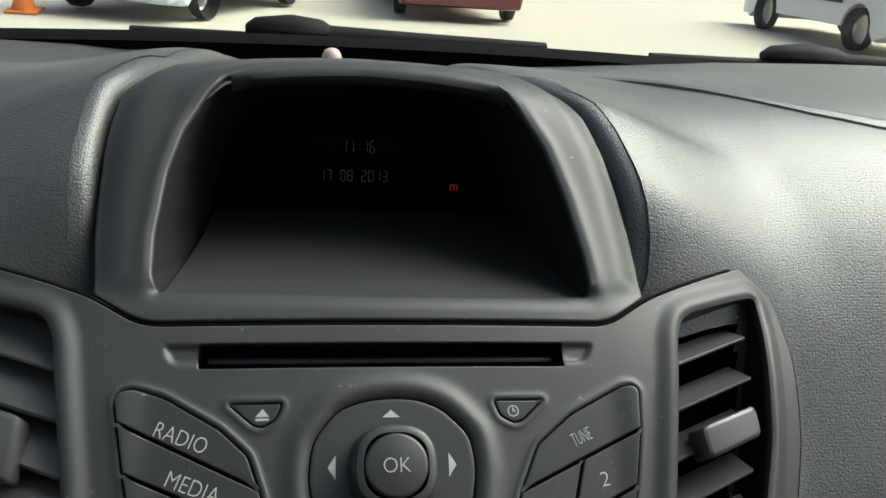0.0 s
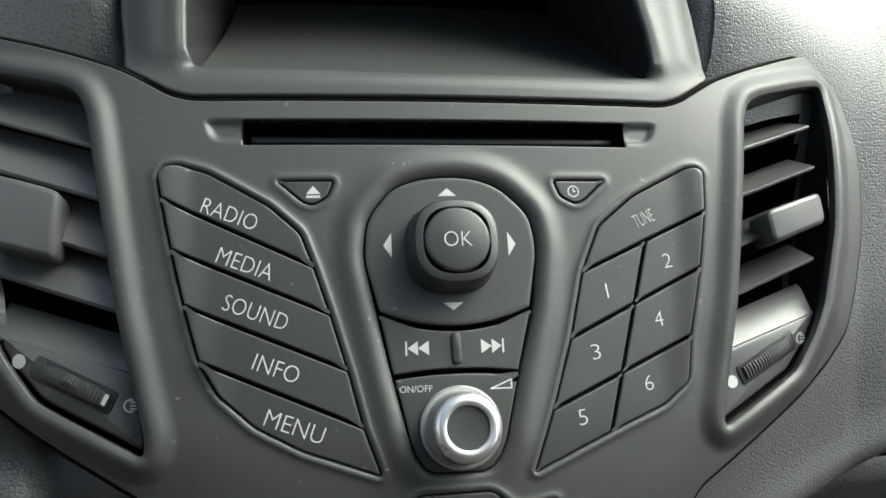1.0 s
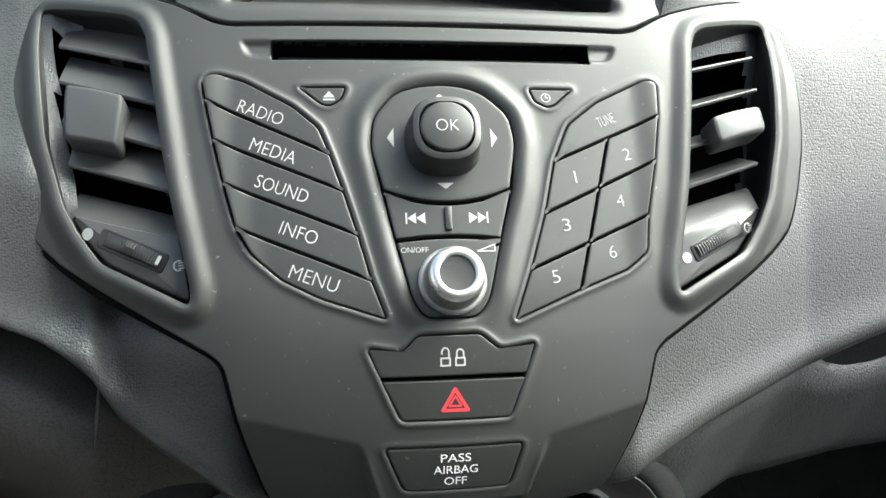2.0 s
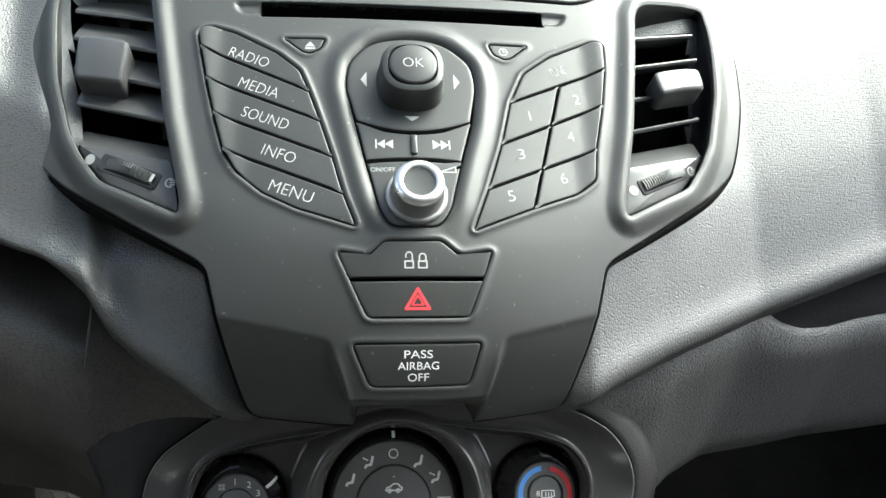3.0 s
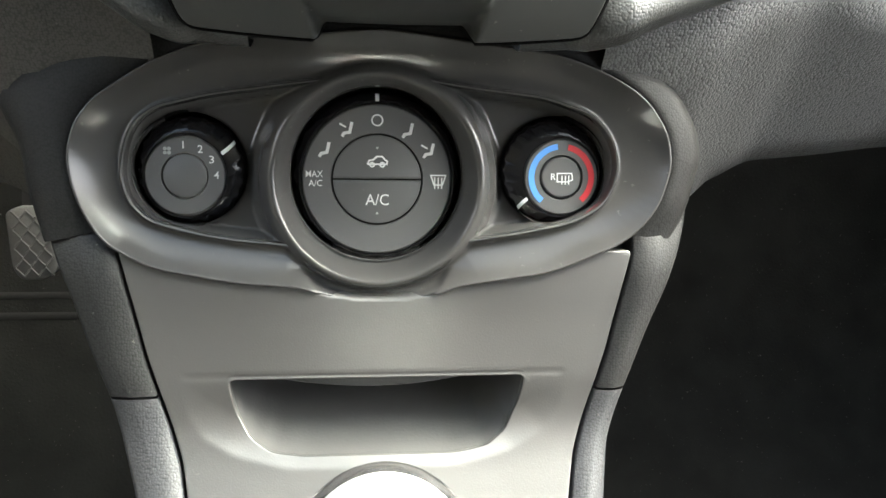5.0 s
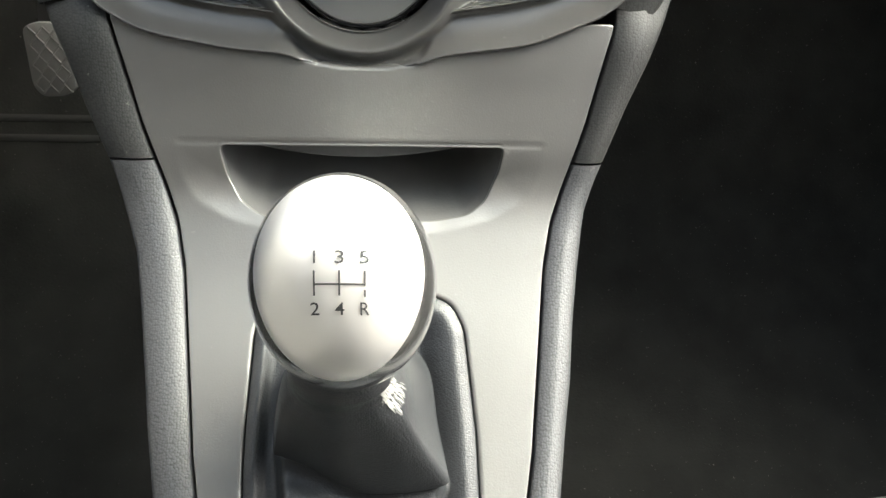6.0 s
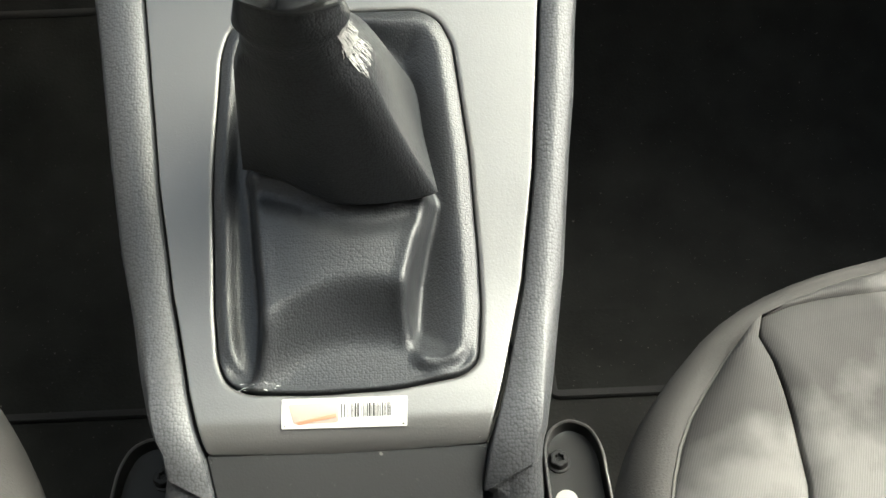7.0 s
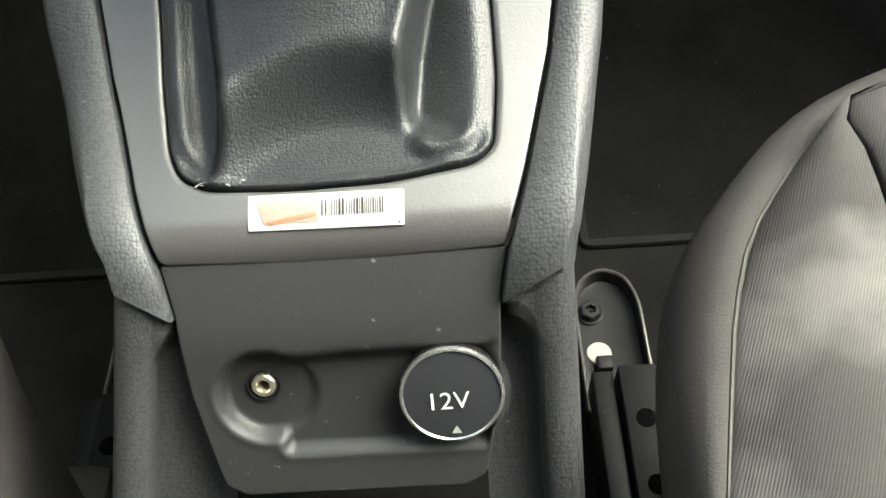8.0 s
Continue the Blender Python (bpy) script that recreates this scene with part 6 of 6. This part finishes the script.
def seat_rail(way):
    """The end of a seat rail on the floor: foot with a rounded end, bolt, hole, rail channel."""
    r = thing("seat_rail", "black steel seat rail with bolt on the carpet", "seat rail", (0.12 if way > 0 else -0.178, 0.1, 0.30), "seat rails")
    x0 = 0.122 if way > 0 else -0.178
    p = Flat((x0, 0.13, 0.306), (1, 0, 0), (0, -1, 0))
    foot = rounded([(-22, -20), (-16, -38), (0, -46), (16, -38), (22, -20), (22, 60), (-22, 60)], 8)
    n = len(foot)
    ring = lambda d, h: p.at(*grown(ccw(foot), d).T, np.full(n, h))  # noqa: E731
    loft("foot", [ring(0, 0), ring(0, 13), ring(-1.2, 14.5), ring(-2.6, 13.5), ring(-3.6, 3), ring(-7, 2.5)], mat("dark_coated_steel", (0.03, 0.03, 0.029), 0.32, metal=0.3, vary=0.35), r, True, True)
    # A paler metal ring along the foot's upper edge.
    loft("foot_rim", [ring(-0.2, 13.4), ring(-0.8, 14.9), ring(-1.8, 15.0), ring(-2.6, 13.8)], mat("pale_steel_edge", (0.32, 0.31, 0.29), 0.35, metal=0.8, vary=0.3), r, label="paler metal rim")
    box("stop_tab", tuple(p.at(-6 * way - 5, 26, 2)), tuple(np.array(p.at(-6 * way + 5, 17, 9))), RUBBER, r, 0.001)
    b = Flat(p.at(-10 * way, -16, 3), (1, 0, 0), (0, -1, 0))
    lathe("bolt", b, [(8.5, 0), (8.5, 1.5), (7.0, 2.0), (7.0, 6.5), (6.2, 7.2), (3.6, 7.2), (3.4, 3.5), (0.1, 3.5)], RUBBER, r, 36, 6, 0.9, zone=(3.0, 7.3))
    lathe("bright_hole", Flat(p.at(-8 * way, 13, 2.8), (1, 0, 0), (0, -1, 0)), [(8, 0), (7.6, 1.2), (0.1, 1.2)], mat("zinc_plate", (0.75, 0.74, 0.68), 0.35, 0.6), r, 36)
    for a, b2, z0, z1 in ((-0.020, -0.008, 0.306, 0.345), (-0.006, 0.016, 0.306, 0.352), (0.018, 0.027, 0.306, 0.345)):
        box("rail_channel", (x0 + a, -0.40, z0), (x0 + b2, 0.088, z1), RAILBLACK, r, 0.0015)
    # Flat black discs on the rail draw the dark of its holes.
    for y in (0.055, 0.018):
        lathe("rail_hole_shade", Flat((x0 + 0.005, y, 0.3525), (1, 0, 0), (0, -1, 0)), [(5.5, 0), (5.4, 0.4), (0.1, 0.3)], VOID, r, 24)
    return r


seat_rail(1)
seat_rail(-1)

# ---- pedal ----
pedal = thing("brake_pedal", "worn grey rubber brake pedal pad in the footwell", "pedal", (-0.26, 0.53, 0.55))
PF = Flat((-0.266, 0.50, 0.562), (1, 0.05, 0), (0, -0.45, -0.9))
PEDAL = mat("worn_pedal_rubber", (0.15, 0.15, 0.145), 0.6, grain=0.4, size=300)
pp = rounded([(-14, -20), (-4, -25), (14, -24), (22, -17), (22, 28), (12, 34), (-6, 34), (-12, 25)], 8)
slab("pad", PF, pp, -8, 0, PEDAL, pedal, 2)
for k in range(7):
    zig = [(-9 + 5.5 * i, -18 + 7.6 * k + (3 if (i + k) % 2 else -3)) for i in range(6)]
    for q in stroke(zig, 1.5):
        slab("tread", PF, q, -0.5, 0.7, PEDAL, pedal, 0.5)
loft("pedal_arm", [PF.at(*np.array([(-5, s), (5, s), (5, s), (-5, s)]).T, np.array([h, h, h - 8, h - 8])) for s, h in ((0, -8), (-60, -22), (-180, -40))], BLACK, pedal, True, True)

# ---- outside ----
SLOPE = math.tan(radians(6.5))
SAND = mat("pale_sandy_ground", (0.52, 0.48, 0.40), 0.95, grain=0.6, size=6, vary=0.12, spec=0.1)
xs = np.linspace(-1, 1, 25)
rows_g = []
for d in (-40, -5, 0, 3, 6, 9, 12, 16, 22, 30, 50, 100, 400, 2500):
    rows_g.append(np.array([(x * max(60, d * 1.4 + 40), d, -SLOPE * min(max(d, 0), 60) - 0.02 + 0.03 * math.sin(x * 31 + d) * (4 < d < 60)) for x in xs]))
tagged(loft("ground", rows_g, SAND, None, False), "pale sunlit sandy yard outside the car", "ground", kind="structure")


def paint(name, color):
    return mat(name, color, 0.3, vary=0.06, coat=0.6)


def parked_car(color, spot, heading, label, tall=1.45):
    """A parked hatchback: body with wheel arches, windows, bumpers, lamps and four wheels."""
    c = thing("parked_car", label, "car", (0, 0, 0), "parked cars")
    body_mat = paint("car_paint", color)
    L, W = 4.2, 1.72
    prof = [(-2.1, 0.32), (-2.08, 0.75), (-1.9, 0.98), (-1.1, 1.08), (-0.45, tall - 0.02), (0.9, tall), (1.75, tall - 0.12), (2.02, 1.0), (2.1, 0.7), (2.08, 0.30), (1.75, 0.17)]
    arch = lambda cx: [(cx + 0.36 * math.cos(a), 0.30 + 0.36 * math.sin(a)) for a in np.linspace(0, math.pi, 9)]  # noqa: E731
    prof += arch(1.28) + arch(-1.32) + [(-1.85, 0.17)]
    p = np.array(prof)
    rings = []
    for w in (-1, -0.97, -0.9, 0.9, 0.97, 1):
        inset = 0 if abs(w) < 0.95 else (0.02 if abs(w) < 0.99 else 0.06)
        q = p + (np.array((0, 0.75)) - p) * inset * 0.5
        side = W / 2 * w
        rings.append(np.array([(x, side * (1 - 0.20 * max(0, (z - 0.95) / 0.5)), z) for x, z in q]))
    loft("body", rings, body_mat, c, True, True)
    for s in (-1, 1):
        win = np.array([(-0.95, 1.05), (-0.40, tall - 0.07), (0.85, tall - 0.06), (1.5, tall - 0.14), (1.7, 1.05)])
        yy = lambda z: s * (W / 2 * (1 - 0.20 * max(0, (z - 0.95) / 0.5)) + 0.004)  # noqa: E731
        raw("side_window", [(x, yy(z), z) for x, z in win], [tuple(range(5))], GLOSSBLACK, c)
        raw("door_strip", [(-0.9, s * (W / 2 + 0.012), 0.62), (0.85, s * (W / 2 + 0.012), 0.62), (0.85, s * (W / 2 + 0.012), 0.67), (-0.9, s * (W / 2 + 0.012), 0.67)], [(0, 1, 2, 3)], RUBBER, c)
        for cx in (-1.32, 1.28):
            f = Flat((cx, s * (W / 2 - 0.08), 0.30), (s, 0, 0), (0, 0, -1))
            wheel = lathe("wheel", f, [(300, -100), (305, 10), (290, 45), (215, 50), (205, 35)], RUBBER, c, 48)
            lathe("rim", f, [(206, 20), (204, 40), (180, 44), (60, 30), (0.1, 45)], STEEL, wheel, 40, 7, 22, zone=(25, 45))
        lamp = Flat((2.06, s * 0.68, 0.82), (0, 1, 0), (0, 0, -1))
        slab("tail_lamp", lamp, rounded([(-110, -120), (110, -120), (110, 120), (-110, 120)], 30), -60, 30, paint("lamp_red", (0.5, 0.03, 0.03)), c, 10)
    slab("rear_bumper", Flat((2.1, 0, 0.34), (0, 1, 0), (0, 0, -1)), rounded([(-820, -120), (820, -120), (820, 130), (-820, 130)], 60), -100, 40, body_mat, c, 25)
    slab("front_bumper", Flat((-2.1, 0, 0.34), (0, -1, 0), (0, 0, -1)), rounded([(-820, -120), (820, -120), (820, 130), (-820, 130)], 60), -100, 40, body_mat, c, 25)
    slab("windscreen", Flat((-0.78, 0, 1.26), (0, -1, 0), (-0.62, 0, -0.38)), rounded([(-560, -300), (560, -300), (640, 290), (-640, 290)], 50), -20, 12, GLOSSBLACK, c, 5)
    slab("rear_window", Flat((1.9, 0, 1.2), (0, 1, 0), (0.27, 0, -0.33)), rounded([(-520, -170), (520, -170), (600, 170), (-600, 170)], 50), -20, 14, GLOSSBLACK, c, 5)
    c.matrix_basis = pose(spot[0], spot[1], -SLOPE * spot[1], -math.degrees(math.atan(SLOPE)), 0, 0) @ pose(0, 0, 0, 0, 0, heading)
    return c


parked_car((0.72, 0.74, 0.74), (8.56, 12.25), -90, "white parked hatchback on the pale yard")
parked_car((0.14, 0.012, 0.02), (2.05, 13.6), -90, "dark red parked hatchback seen from behind")
parked_car((0.62, 0.70, 0.78), (-1.6, 11.7), 70, "pale silver-blue parked hatchback near the windscreen")

cone = thing("traffic_cone", "orange traffic cone on the sandy yard", "traffic cone", (-3.2, 9.9, -SLOPE * 9.9))
cf = Flat(tuple(cone.location), (1, 0, 0), (0, -1, 0))
ORANGE = mat("orange_plastic", (0.75, 0.22, 0.04), 0.5)
lathe("cone_body", cf, [(130, 20), (120, 60), (30, 480), (20, 500), (0.1, 500)], ORANGE, cone, 32)
box("cone_base", tuple(Vector(cone.location) + Vector((-0.17, -0.17, 0))), tuple(Vector(cone.location) + Vector((0.17, 0.17, 0.03))), ORANGE, cone, 0.01)
